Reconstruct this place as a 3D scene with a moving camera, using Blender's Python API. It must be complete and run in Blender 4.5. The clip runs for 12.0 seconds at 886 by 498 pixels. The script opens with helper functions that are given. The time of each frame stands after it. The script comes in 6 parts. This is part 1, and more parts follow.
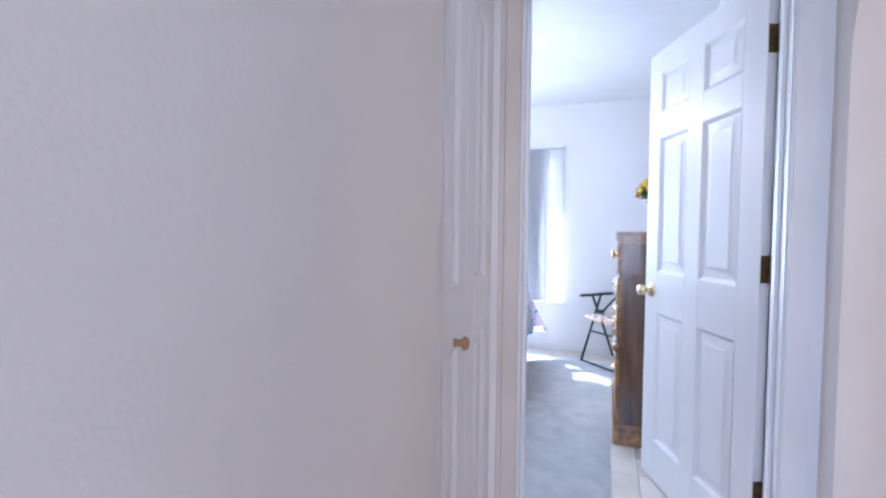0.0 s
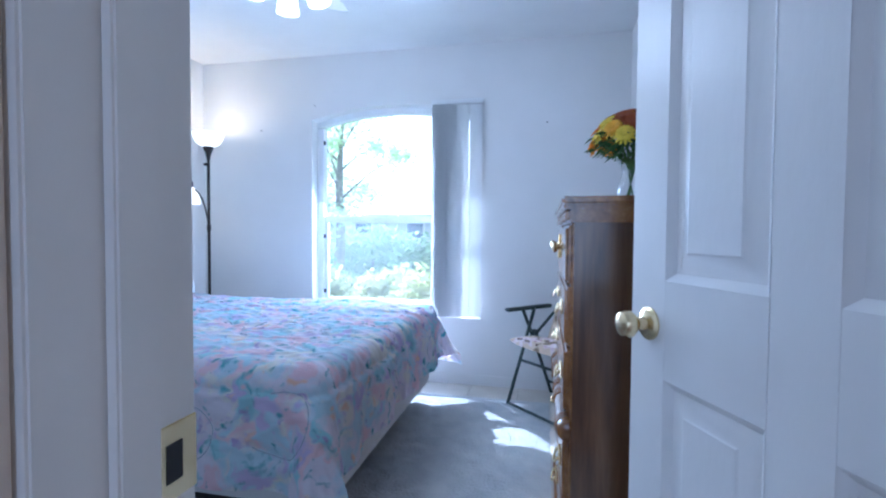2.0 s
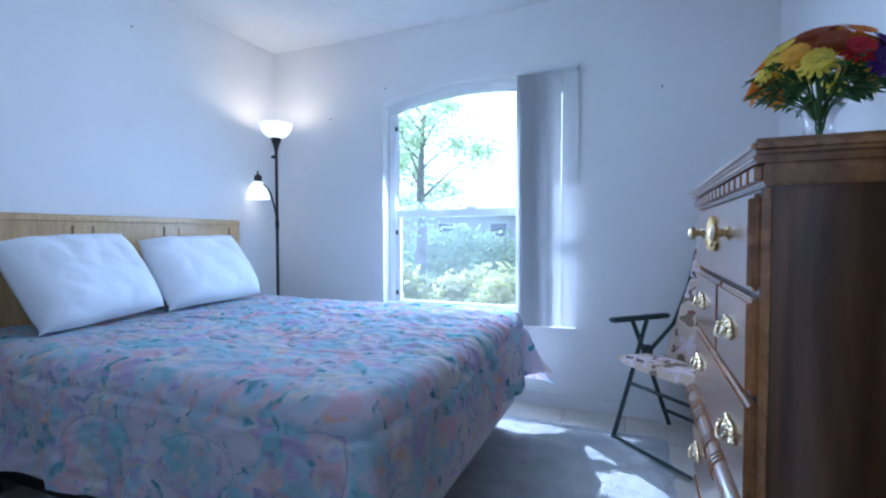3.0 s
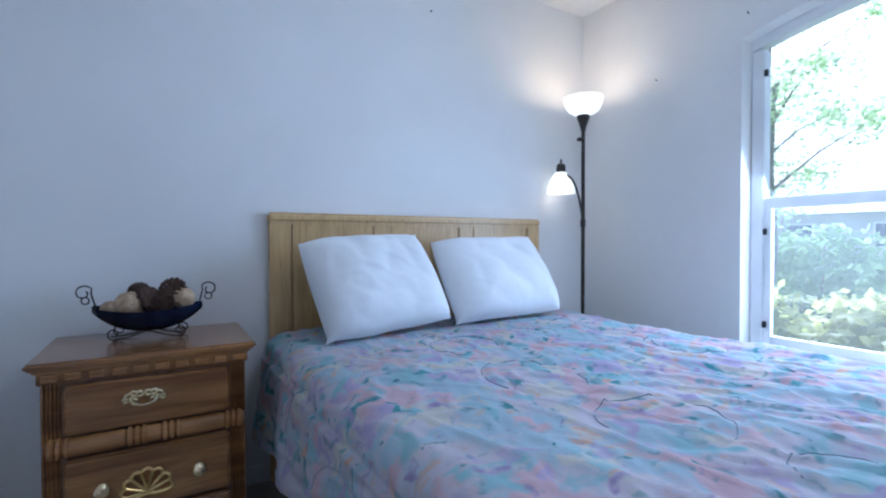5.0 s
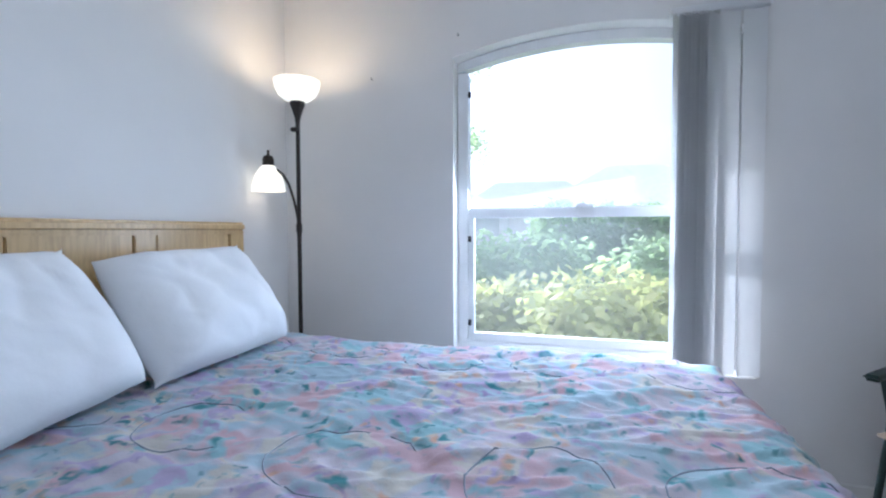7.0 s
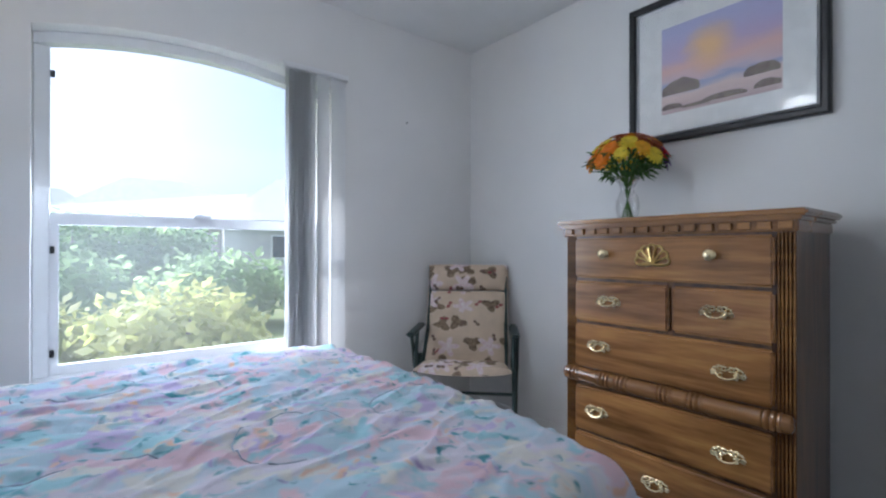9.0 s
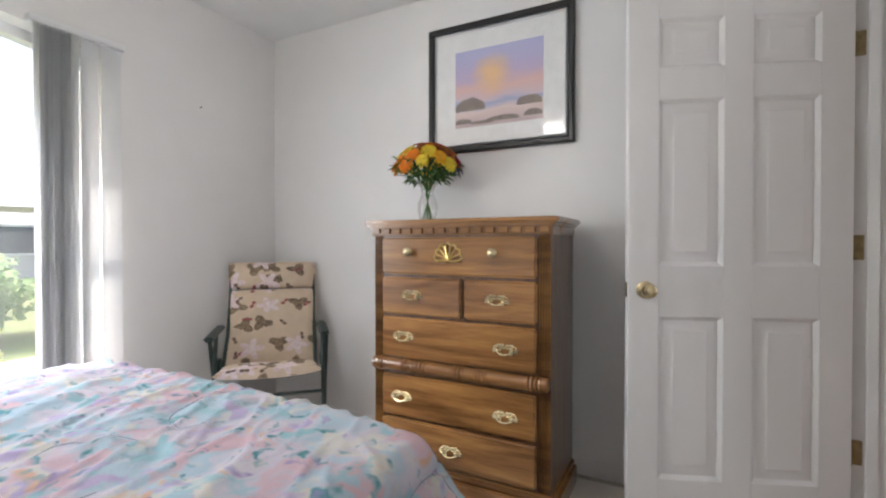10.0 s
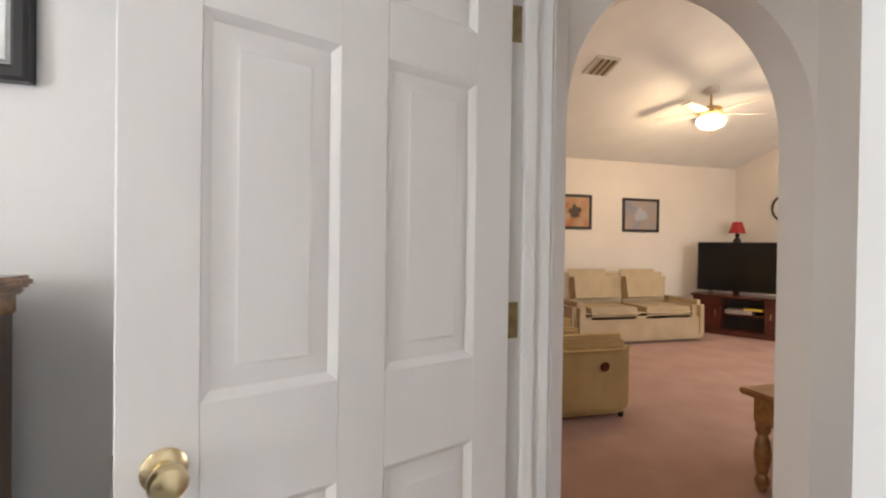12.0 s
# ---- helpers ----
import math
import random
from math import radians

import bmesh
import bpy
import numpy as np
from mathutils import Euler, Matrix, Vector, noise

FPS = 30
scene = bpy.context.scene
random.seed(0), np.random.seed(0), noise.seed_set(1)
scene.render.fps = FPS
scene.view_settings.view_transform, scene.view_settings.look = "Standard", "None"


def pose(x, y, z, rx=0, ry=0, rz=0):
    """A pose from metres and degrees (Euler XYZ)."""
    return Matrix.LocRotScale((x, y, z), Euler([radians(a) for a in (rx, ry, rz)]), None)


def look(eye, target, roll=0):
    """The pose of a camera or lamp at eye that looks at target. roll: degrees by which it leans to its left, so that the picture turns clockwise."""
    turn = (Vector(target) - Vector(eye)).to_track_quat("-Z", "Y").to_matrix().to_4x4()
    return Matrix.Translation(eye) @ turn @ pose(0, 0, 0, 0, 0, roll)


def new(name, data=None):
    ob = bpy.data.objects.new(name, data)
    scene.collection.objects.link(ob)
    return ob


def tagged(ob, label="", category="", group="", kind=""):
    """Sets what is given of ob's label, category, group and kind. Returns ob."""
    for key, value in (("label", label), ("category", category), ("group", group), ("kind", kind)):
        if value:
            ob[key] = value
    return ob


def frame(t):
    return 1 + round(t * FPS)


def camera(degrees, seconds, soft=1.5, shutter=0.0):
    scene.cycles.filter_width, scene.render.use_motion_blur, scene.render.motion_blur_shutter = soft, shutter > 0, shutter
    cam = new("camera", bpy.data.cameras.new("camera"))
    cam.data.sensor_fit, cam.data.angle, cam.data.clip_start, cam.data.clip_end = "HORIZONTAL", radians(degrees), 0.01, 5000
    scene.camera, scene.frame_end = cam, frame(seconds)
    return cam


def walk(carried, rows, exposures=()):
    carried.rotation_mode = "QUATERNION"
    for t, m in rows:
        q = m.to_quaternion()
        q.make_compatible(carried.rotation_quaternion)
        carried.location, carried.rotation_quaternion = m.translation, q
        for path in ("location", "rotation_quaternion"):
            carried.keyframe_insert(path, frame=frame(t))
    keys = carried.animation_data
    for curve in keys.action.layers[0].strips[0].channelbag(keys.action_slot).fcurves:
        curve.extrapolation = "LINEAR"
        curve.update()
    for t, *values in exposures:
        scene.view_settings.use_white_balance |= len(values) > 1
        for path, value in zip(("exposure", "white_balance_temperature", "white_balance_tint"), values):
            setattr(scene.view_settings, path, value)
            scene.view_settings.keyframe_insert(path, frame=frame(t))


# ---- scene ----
cam = camera(87.2, 12.0, soft=2.2)
PATH = [
    (0, (0.06, 0.504, 1.193), (-0.618, 2.384, 1.113), 0.5),
    (0.5, (0.074, 0.883, 1.21), (-0.385, 2.828, 1.14), 0.9),
    (1, (0.075, 1.277, 1.205), (-0.322, 3.237, 1.142), 1.0),
    (1.5, (0.081, 1.671, 1.141), (-0.336, 3.626, 1.076), 1.0),
    (2, (0.041, 1.949, 1.092), (-0.384, 3.902, 1.026), 0.4),
    (2.5, (-0.024, 2.171, 1.06), (-0.571, 4.093, 0.995), 0.2),
    (3, (-0.075, 2.397, 1.05), (-0.841, 4.244, 0.987), -0.1),
    (3.5, (-0.179, 2.575, 1.056), (-1.201, 4.293, 0.989), -0.3),
    (3.7, (-0.221, 2.636, 1.056), (-1.338, 4.294, 0.991), -0.4),
    (5.3, (-0.640, 3.018, 1.026), (-2.384, 3.996, 0.991), -0.1),
    (5.5, (-0.676, 3.056, 1.028), (-2.414, 4.045, 0.988), -0.1),
    (6, (-0.801, 3.151, 1.048), (-2.300, 4.473, 0.987), -0.2),
    (6.5, (-0.985, 3.100, 1.078), (-2.030, 4.804, 1.007), -0.1),
    (7, (-1.113, 3.018, 1.11), (-1.676, 4.936, 1.03), -0.2),
    (7.2, (-1.158, 2.992, 1.120), (-1.502, 4.96, 1.034), -0.1),
    (8.8, (-1.552, 2.850, 1.070), (-0.372, 4.465, 1.066), 0.0),
    (9, (-1.582, 2.832, 1.065), (-0.339, 4.399, 1.072), 0.1),
    (9.5, (-1.647, 2.796, 1.072), (-0.099, 4.063, 1.068), 0.0),
    (10, (-1.656, 2.804, 1.089), (0.114, 3.735, 1.066), 0.0),
    (10.5, (-1.558, 2.822, 1.138), (0.356, 3.401, 1.105), 0.1),
    (11, (-1.294, 2.812, 1.213), (0.696, 3.006, 1.157), 0.4),
    (11.5, (-0.906, 2.810, 1.25), (1.084, 2.616, 1.217), 0.6),
    (11.7, (-0.745, 2.78, 1.257), (1.229, 2.455, 1.235), 0.8),
    (12, (-0.535, 2.723, 1.26), (1.397, 2.207, 1.244), 0.8),
]
EXPOSURES = [(0, 2.72, 4950, 16), (1, 2.6, 4830, 14), (1.5, 2.25, 4620, 10), (1.8, 1.93, 4500, 10), (2.5, 1.43, 4300, 10), (3.5, 1.27, 4390, 10), (5.5, 1.27, 4830, 10), (6, 1.26, 4930, 10), (6.5, 1.18, 5020, 10), (7, 1.18, 5200, 10), (9, 1.15, 5450, 10), (9.5, 1.4, 5900, 10), (10, 1.72, 6400, 12), (10.5, 2.0, 6750, 12), (11, 2.33, 6500, 12), (11.5, 2.25, 6400, 12), (12, 2.22, 6550, 12)]
walk(cam, [(t, look(eye, target, roll)) for t, eye, target, roll in PATH], EXPOSURES)

# ---- light ----
SUN_DIR = Vector((0.6, -0.56, -0.82)).normalized()      # the way the sunlight travels
world = bpy.data.worlds.new("sky")
scene.world = world
world.use_nodes = True
wn, wl = world.node_tree.nodes, world.node_tree.links
sky = wn.new("ShaderNodeTexSky")
sky.sky_type = "NISHITA"
sky.sun_disc = False
sky.sun_elevation = math.asin(-SUN_DIR.z)
sky.sun_rotation = math.atan2(-SUN_DIR.x, -SUN_DIR.y)
wl.new(sky.outputs[0], wn["Background"].inputs[0])
wn["Background"].inputs[1].default_value = 0.15
sky.dust_density, sky.air_density = 6.0, 0.8


def lamp(name, kind, energy, colour, m, **more):
    data = bpy.data.lights.new(name, kind)
    data.energy, data.color = energy, colour
    if "size" in more:
        data.shape, data.size, data.size_y = "RECTANGLE", more["size"], more["size_y"]
    if "radius" in more:
        data.shadow_soft_size = more["radius"]
    if "angle" in more:
        data.angle = more["angle"]
    ob = new(name, data)
    ob.matrix_world = m
    return ob


lamp("sun", "SUN", 2.6, (1.0, 0.95, 0.87), look((0, 0, 20), Vector((0, 0, 20)) + SUN_DIR), angle=radians(0.6))
lamp("window_daylight", "AREA", 11.0, (0.86, 0.93, 1.0), look((-1.27, 5.44, 1.22), (-1.18, 4.3, 0.57)), size=0.8, size_y=1.15)
lamp("living_daylight", "AREA", 11, (1.0, 0.93, 0.85), look((0.86, -2.1, 1.5), (3.0, -2.1, 1.3)), size=1.7, size_y=1.9)
# Added fill lamp at the unseen hall end, to brighten the hall walls.
lamp("hall_fill", "AREA", 4.1, (0.95, 0.97, 1.0), look((0.16, -1.29, 1.35), (0.16, 1.0, 1.2)), size=0.8, size_y=1.7)


# ---- materials ----
def material(name, colour, rough=0.6, metal=0.0, second=None, scale=8.0, bump=0.0, bump_scale=120.0, spec=None, stretch=(1, 1, 1), detail=4.0, contrast=(0.35, 0.65)):
    """A principled surface that varies between two colours at a large and a fine scale, with fine relief."""
    m = bpy.data.materials.new(name)
    m.use_nodes = True
    n, l = m.node_tree.nodes, m.node_tree.links
    b = n["Principled BSDF"]
    b.inputs["Roughness"].default_value, b.inputs["Metallic"].default_value = rough, metal
    if spec is not None:
        b.inputs["Specular IOR Level"].default_value = spec
    co, mp = n.new("ShaderNodeTexCoord"), n.new("ShaderNodeMapping")
    mp.inputs["Scale"].default_value = stretch
    l.new(co.outputs["Object"], mp.inputs[0])
    big = n.new("ShaderNodeTexNoise")
    big.inputs["Scale"].default_value, big.inputs["Detail"].default_value = scale, detail
    l.new(mp.outputs[0], big.inputs[0])
    ramp = n.new("ShaderNodeValToRGB")
    c2 = second or tuple(c * 0.93 for c in colour)
    ramp.color_ramp.elements[0].position, ramp.color_ramp.elements[1].position = contrast
    ramp.color_ramp.elements[0].color, ramp.color_ramp.elements[1].color = (*c2, 1), (*colour, 1)
    l.new(big.outputs[0], ramp.inputs[0])
    l.new(ramp.outputs[0], b.inputs["Base Color"])
    if bump:
        fine = n.new("ShaderNodeTexNoise")
        fine.inputs["Scale"].default_value, fine.inputs["Detail"].default_value = bump_scale, 3
        l.new(mp.outputs[0], fine.inputs[0])
        bp = n.new("ShaderNodeBump")
        bp.inputs["Strength"].default_value, bp.inputs["Distance"].default_value = bump, 0.01
        l.new(fine.outputs[0], bp.inputs["Height"])
        l.new(bp.outputs[0], b.inputs["Normal"])
    return m


def glow(name, colour, strength):
    m = bpy.data.materials.new(name)
    m.use_nodes = True
    b = m.node_tree.nodes["Principled BSDF"]
    b.inputs["Base Color"].default_value = (*colour, 1)
    b.inputs["Emission Color"].default_value = (*colour, 1)
    b.inputs["Emission Strength"].default_value = strength
    b.inputs["Roughness"].default_value = 0.3
    return m


def clear(name, rough=0.0, tint=(1, 1, 1), veil=0.0):
    """Thin window glass: what is behind it, with a faint reflection and, if asked, a whitish veil for glare."""
    m = bpy.data.materials.new(name)
    m.use_nodes = True
    n, l = m.node_tree.nodes, m.node_tree.links
    n.remove(n["Principled BSDF"])
    tr, gl, mx, fr = n.new("ShaderNodeBsdfTransparent"), n.new("ShaderNodeBsdfGlossy"), n.new("ShaderNodeMixShader"), n.new("ShaderNodeLayerWeight")
    tr.inputs[0].default_value = (*tint, 1)
    gl.inputs["Roughness"].default_value = rough
    fr.inputs[0].default_value = 0.12
    l.new(fr.outputs[1], mx.inputs[0])
    l.new(tr.outputs[0], mx.inputs[1])
    l.new(gl.outputs[0], mx.inputs[2])
    out = mx.outputs[0]
    if veil:
        tl, md, no = n.new("ShaderNodeBsdfTranslucent"), n.new("ShaderNodeMixShader"), n.new("ShaderNodeTexNoise")
        no.inputs["Scale"].default_value = 3.0
        rg = n.new("ShaderNodeMapRange")
        rg.inputs[3].default_value, rg.inputs[4].default_value = veil * 0.7, veil * 1.3
        l.new(no.outputs[0], rg.inputs[0])
        l.new(rg.outputs[0], md.inputs[0])
        l.new(out, md.inputs[1])
        l.new(tl.outputs[0], md.inputs[2])
        out = md.outputs[0]
    l.new(out, n["Material Output"].inputs[0])
    return m


def wood(name, dark, light, scale=1.0, rough=0.32, axis="Y", coat=0.3):
    """Long grain along one axis, with streaks, darker knots and a clear finish."""
    m = bpy.data.materials.new(name)
    m.use_nodes = True
    n, l = m.node_tree.nodes, m.node_tree.links
    b = n["Principled BSDF"]
    b.inputs["Roughness"].default_value = rough
    b.inputs["Coat Weight"].default_value, b.inputs["Coat Roughness"].default_value = coat, 0.18
    co, mp = n.new("ShaderNodeTexCoord"), n.new("ShaderNodeMapping")
    s = [14.0 * scale] * 3
    s["XYZ".index(axis)] = 1.3 * scale
    mp.inputs["Scale"].default_value = s
    l.new(co.outputs["Object"], mp.inputs[0])
    a, c = n.new("ShaderNodeTexNoise"), n.new("ShaderNodeTexNoise")
    a.inputs["Scale"].default_value, a.inputs["Detail"].default_value, a.inputs["Distortion"].default_value = 1.1, 5, 1.2
    c.inputs["Scale"].default_value, c.inputs["Detail"].default_value = 9.0, 4
    l.new(mp.outputs[0], a.inputs[0])
    l.new(mp.outputs[0], c.inputs[0])
    ramp, ramp2 = n.new("ShaderNodeValToRGB"), n.new("ShaderNodeValToRGB")
    ramp.color_ramp.elements[0].position, ramp.color_ramp.elements[1].position = 0.32, 0.68
    ramp.color_ramp.elements[0].color, ramp.color_ramp.elements[1].color = (*dark, 1), (*light, 1)
    ramp2.color_ramp.elements[0].position, ramp2.color_ramp.elements[1].position = 0.3, 0.6
    ramp2.color_ramp.elements[0].color, ramp2.color_ramp.elements[1].color = (0.80, 0.78, 0.76, 1), (1, 1, 1, 1)
    mul = n.new("ShaderNodeMix")
    mul.data_type, mul.blend_type = "RGBA", "MULTIPLY"
    mul.inputs[0].default_value = 1.0
    l.new(a.outputs[0], ramp.inputs[0])
    l.new(c.outputs[0], ramp2.inputs[0])
    l.new(ramp.outputs[0], mul.inputs[6])
    l.new(ramp2.outputs[0], mul.inputs[7])
    l.new(mul.outputs[2], b.inputs["Base Color"])
    bp = n.new("ShaderNodeBump")
    bp.inputs["Strength"].default_value, bp.inputs["Distance"].default_value = 0.12, 0.002
    l.new(c.outputs[0], bp.inputs["Height"])
    l.new(bp.outputs[0], b.inputs["Normal"])
    return m


def floral(name, base, patches, scale, speck=None, rough=0.85, detail=2.5, warped=0.9):
    """Printed cloth: soft patches of several colours, darker leaf-shaped specks, a fine weave."""
    m = bpy.data.materials.new(name)
    m.use_nodes = True
    n, l = m.node_tree.nodes, m.node_tree.links
    b = n["Principled BSDF"]
    b.inputs["Roughness"].default_value = rough
    b.inputs["Sheen Weight"].default_value = 0.1
    co = n.new("ShaderNodeTexCoord")
    warp = n.new("ShaderNodeTexNoise")
    warp.inputs["Scale"].default_value, warp.inputs["Detail"].default_value = scale * 1.4, 3
    l.new(co.outputs["Object"], warp.inputs[0])
    add = n.new("ShaderNodeVectorMath")
    add.operation = "MULTIPLY_ADD"
    add.inputs[1].default_value = (warped / scale,) * 3
    l.new(warp.outputs[1], add.inputs[0])
    l.new(co.outputs["Object"], add.inputs[2])
    last = None
    for k, (colour, cut, sharp) in enumerate(patches):
        tex = n.new("ShaderNodeTexNoise")
        tex.inputs["Scale"].default_value, tex.inputs["Detail"].default_value = scale * (1 + 0.13 * k), detail
        off = n.new("ShaderNodeVectorMath")
        off.operation = "ADD"
        off.inputs[1].default_value = (7.3 * k + 1.1, 3.1 * k, 5.7 * k)
        l.new(add.outputs[0], off.inputs[0])
        l.new(off.outputs[0], tex.inputs[0])
        rp = n.new("ShaderNodeMapRange")
        rp.inputs[1].default_value, rp.inputs[2].default_value = cut, cut + sharp
        l.new(tex.outputs[0], rp.inputs[0])
        mx = n.new("ShaderNodeMix")
        mx.data_type = "RGBA"
        l.new(rp.outputs[0], mx.inputs[0])
        if last is None:
            mx.inputs[6].default_value = (*base, 1)
        else:
            l.new(last, mx.inputs[6])
        mx.inputs[7].default_value = (*colour, 1)
        last = mx.outputs[2]
    for k, (colour, sc, cut) in enumerate(speck or ()):
        vo = n.new("ShaderNodeTexNoise")
        vo.inputs["Scale"].default_value, vo.inputs["Detail"].default_value = sc, 1.5
        off = n.new("ShaderNodeVectorMath")
        off.operation = "ADD"
        off.inputs[1].default_value = (4.4 * k, 9.1 * k, 2.2)
        l.new(add.outputs[0], off.inputs[0])
        l.new(off.outputs[0], vo.inputs["Vector"])
        both = n.new("ShaderNodeMapRange")
        both.inputs[1].default_value, both.inputs[2].default_value = cut, cut + 0.10
        l.new(vo.outputs[0], both.inputs[0])
        mx = n.new("ShaderNodeMix")
        mx.data_type = "RGBA"
        l.new(both.outputs[0], mx.inputs[0])
        l.new(last, mx.inputs[6])
        mx.inputs[7].default_value = (*colour, 1)
        last = mx.outputs[2]
    l.new(last, b.inputs["Base Color"])
    wv = n.new("ShaderNodeTexNoise")
    wv.inputs["Scale"].default_value = 160
    l.new(co.outputs["Object"], wv.inputs[0])
    bp = n.new("ShaderNodeBump")
    bp.inputs["Strength"].default_value, bp.inputs["Distance"].default_value = 0.15, 0.004
    l.new(wv.outputs[0], bp.inputs["Height"])
    l.new(bp.outputs[0], b.inputs["Normal"])
    return m


def leafy(name, bright, dark, scale=2.5, through_it=0.5):
    """A thin sheet that lets light through."""
    m = material(name, bright, 0.6, second=dark, scale=scale)
    n, l = m.node_tree.nodes, m.node_tree.links
    tr, mx = n.new("ShaderNodeBsdfTranslucent"), n.new("ShaderNodeMixShader")
    tr.inputs[0].default_value = (min(0.9, bright[0] * 1.5), min(0.9, bright[1] * 1.6), min(0.9, bright[2] * 1.2), 1)
    mx.inputs[0].default_value = through_it
    l.new(n["Principled BSDF"].outputs[0], mx.inputs[1])
    l.new(tr.outputs[0], mx.inputs[2])
    l.new(mx.outputs[0], n["Material Output"].inputs[0])
    return m


BLIND = leafy("blind_vinyl", (0.80, 0.81, 0.82), (0.74, 0.75, 0.77), scale=4, through_it=0.4)
PAINT = material("wall_paint", (0.80, 0.79, 0.78), 0.75, second=(0.765, 0.755, 0.745), scale=2.2, bump=0.05, bump_scale=140)
HALLPAINT = material("hall_paint", (0.80, 0.75, 0.69), 0.75, second=(0.77, 0.715, 0.655), scale=2.0, bump=0.05, bump_scale=140)
CEILPAINT = material("ceiling_paint", (0.82, 0.82, 0.81), 0.85, second=(0.78, 0.78, 0.77), scale=3.0, bump=0.35, bump_scale=90)
TRIM = material("trim_paint", (0.80, 0.79, 0.78), 0.38, second=(0.76, 0.75, 0.735), scale=5, bump=0.04, bump_scale=60)
DOORPAINT = material("door_paint", (0.81, 0.79, 0.775), 0.36, second=(0.77, 0.75, 0.735), scale=4, bump=0.05, bump_scale=70, stretch=(1, 1, 0.3))
VINYL = material("window_vinyl", (0.83, 0.84, 0.85), 0.35, scale=6)
# Casing paint toned tan, standing in for warm hall light and shade.
SHADETAN = material("shaded_casing_paint", (0.70, 0.61, 0.52), 0.5, second=(0.64, 0.55, 0.46), scale=4, bump=0.04, bump_scale=60)
TILE = material("floor_tile", (0.66, 0.61, 0.54), 0.3, second=(0.58, 0.53, 0.46), scale=5, bump=0.05, bump_scale=30)
GROUT = material("grout", (0.42, 0.38, 0.33), 0.9, scale=30)
RUGMAT = material("rug_pile", (0.82, 0.82, 0.81), 0.95, second=(0.68, 0.69, 0.70), scale=9, bump=0.9, bump_scale=75, contrast=(0.3, 0.7))
CARPET = material("living_carpet", (0.50, 0.33, 0.28), 0.97, second=(0.44, 0.285, 0.24), scale=3, bump=0.6, bump_scale=220)
BRASS = material("brass", (0.80, 0.58, 0.22), 0.34, 1.0, second=(0.60, 0.42, 0.16), scale=40)
PALEBRASS = material("pale_brass", (0.80, 0.68, 0.42), 0.26, 1.0, second=(0.68, 0.55, 0.32), scale=30)
OLDBRASS = material("aged_brass", (0.42, 0.34, 0.19), 0.38, 1.0, second=(0.30, 0.24, 0.13), scale=50)
IRON = material("black_iron", (0.022, 0.022, 0.026), 0.45, 0.6, second=(0.04, 0.038, 0.036), scale=60, bump=0.1)
BRONZE = material("lamp_bronze", (0.035, 0.030, 0.028), 0.35, 0.7, second=(0.05, 0.042, 0.036), scale=20)
GREENMETAL = material("chair_green_metal", (0.025, 0.045, 0.040), 0.4, 0.3, second=(0.035, 0.055, 0.05), scale=30)
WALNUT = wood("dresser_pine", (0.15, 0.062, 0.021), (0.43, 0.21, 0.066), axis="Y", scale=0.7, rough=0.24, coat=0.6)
# Upright-grain copy of the pine, darkened to stand for shade on the sides.
WALNUTSHADE = wood("pine_upright_shaded", (0.040, 0.016, 0.007), (0.19, 0.088, 0.030), axis="Z", scale=0.8, rough=0.28, coat=0.75)
MAPLE = wood("headboard_maple", (0.56, 0.38, 0.165), (0.64, 0.45, 0.21), axis="Z", rough=0.4, scale=0.6)
OAK = wood("oak_table", (0.24, 0.10, 0.03), (0.42, 0.20, 0.06), axis="Y")
CHERRY = wood("cherry_stand", (0.055, 0.012, 0.008), (0.10, 0.024, 0.014), axis="X", rough=0.25)
LINEN = material("white_cotton", (0.80, 0.81, 0.83), 0.9, second=(0.75, 0.76, 0.78), scale=3, bump=0.12, bump_scale=30)
TICKING = material("box_spring_cloth", (0.74, 0.74, 0.74), 0.9, scale=10, bump=0.2)
BLACK = material("frame_black", (0.012, 0.012, 0.013), 0.35, second=(0.02, 0.02, 0.021), scale=15)
SILVER = material("frame_silver", (0.62, 0.62, 0.63), 0.3, 0.8, scale=40)
MATBOARD = material("mat_board", (0.82, 0.82, 0.81), 0.9, scale=20)
GLASS = clear("pane_glass")
# The window panes get a faint white veil, standing in for glare.
VEILGLASS = clear("veiled_pane_glass", veil=0.06)
VASEGLASS = clear("vase_glass", 0.02, (0.97, 0.97, 0.97))
SHADEGLOW = glow("lit_glass_shade", (1.0, 0.90, 0.72), 0.42)
SOFAHIDE = material("sofa_leather", (0.48, 0.38, 0.24), 0.5, second=(0.42, 0.33, 0.20), scale=5, bump=0.2, bump_scale=50)
RECLINERHIDE = material("recliner_suede", (0.50, 0.36, 0.16), 0.75, second=(0.42, 0.30, 0.13), scale=4, bump=0.2, bump_scale=60)
COMFORTER = floral("comforter_print", (0.85, 0.80, 0.87), [((0.65, 0.79, 0.87), 0.46, 0.10), ((0.87, 0.67, 0.73), 0.54, 0.07), ((0.89, 0.86, 0.81), 0.55, 0.08), ((0.50, 0.75, 0.80), 0.575, 0.07), ((0.70, 0.61, 0.82), 0.585, 0.07)], 5.8,
                   [((0.88, 0.62, 0.48), 14.0, 0.65), ((0.14, 0.45, 0.51), 13.0, 0.635), ((0.52, 0.42, 0.67), 18.0, 0.65), ((0.12, 0.38, 0.44), 20.0, 0.645)], warped=1.2)
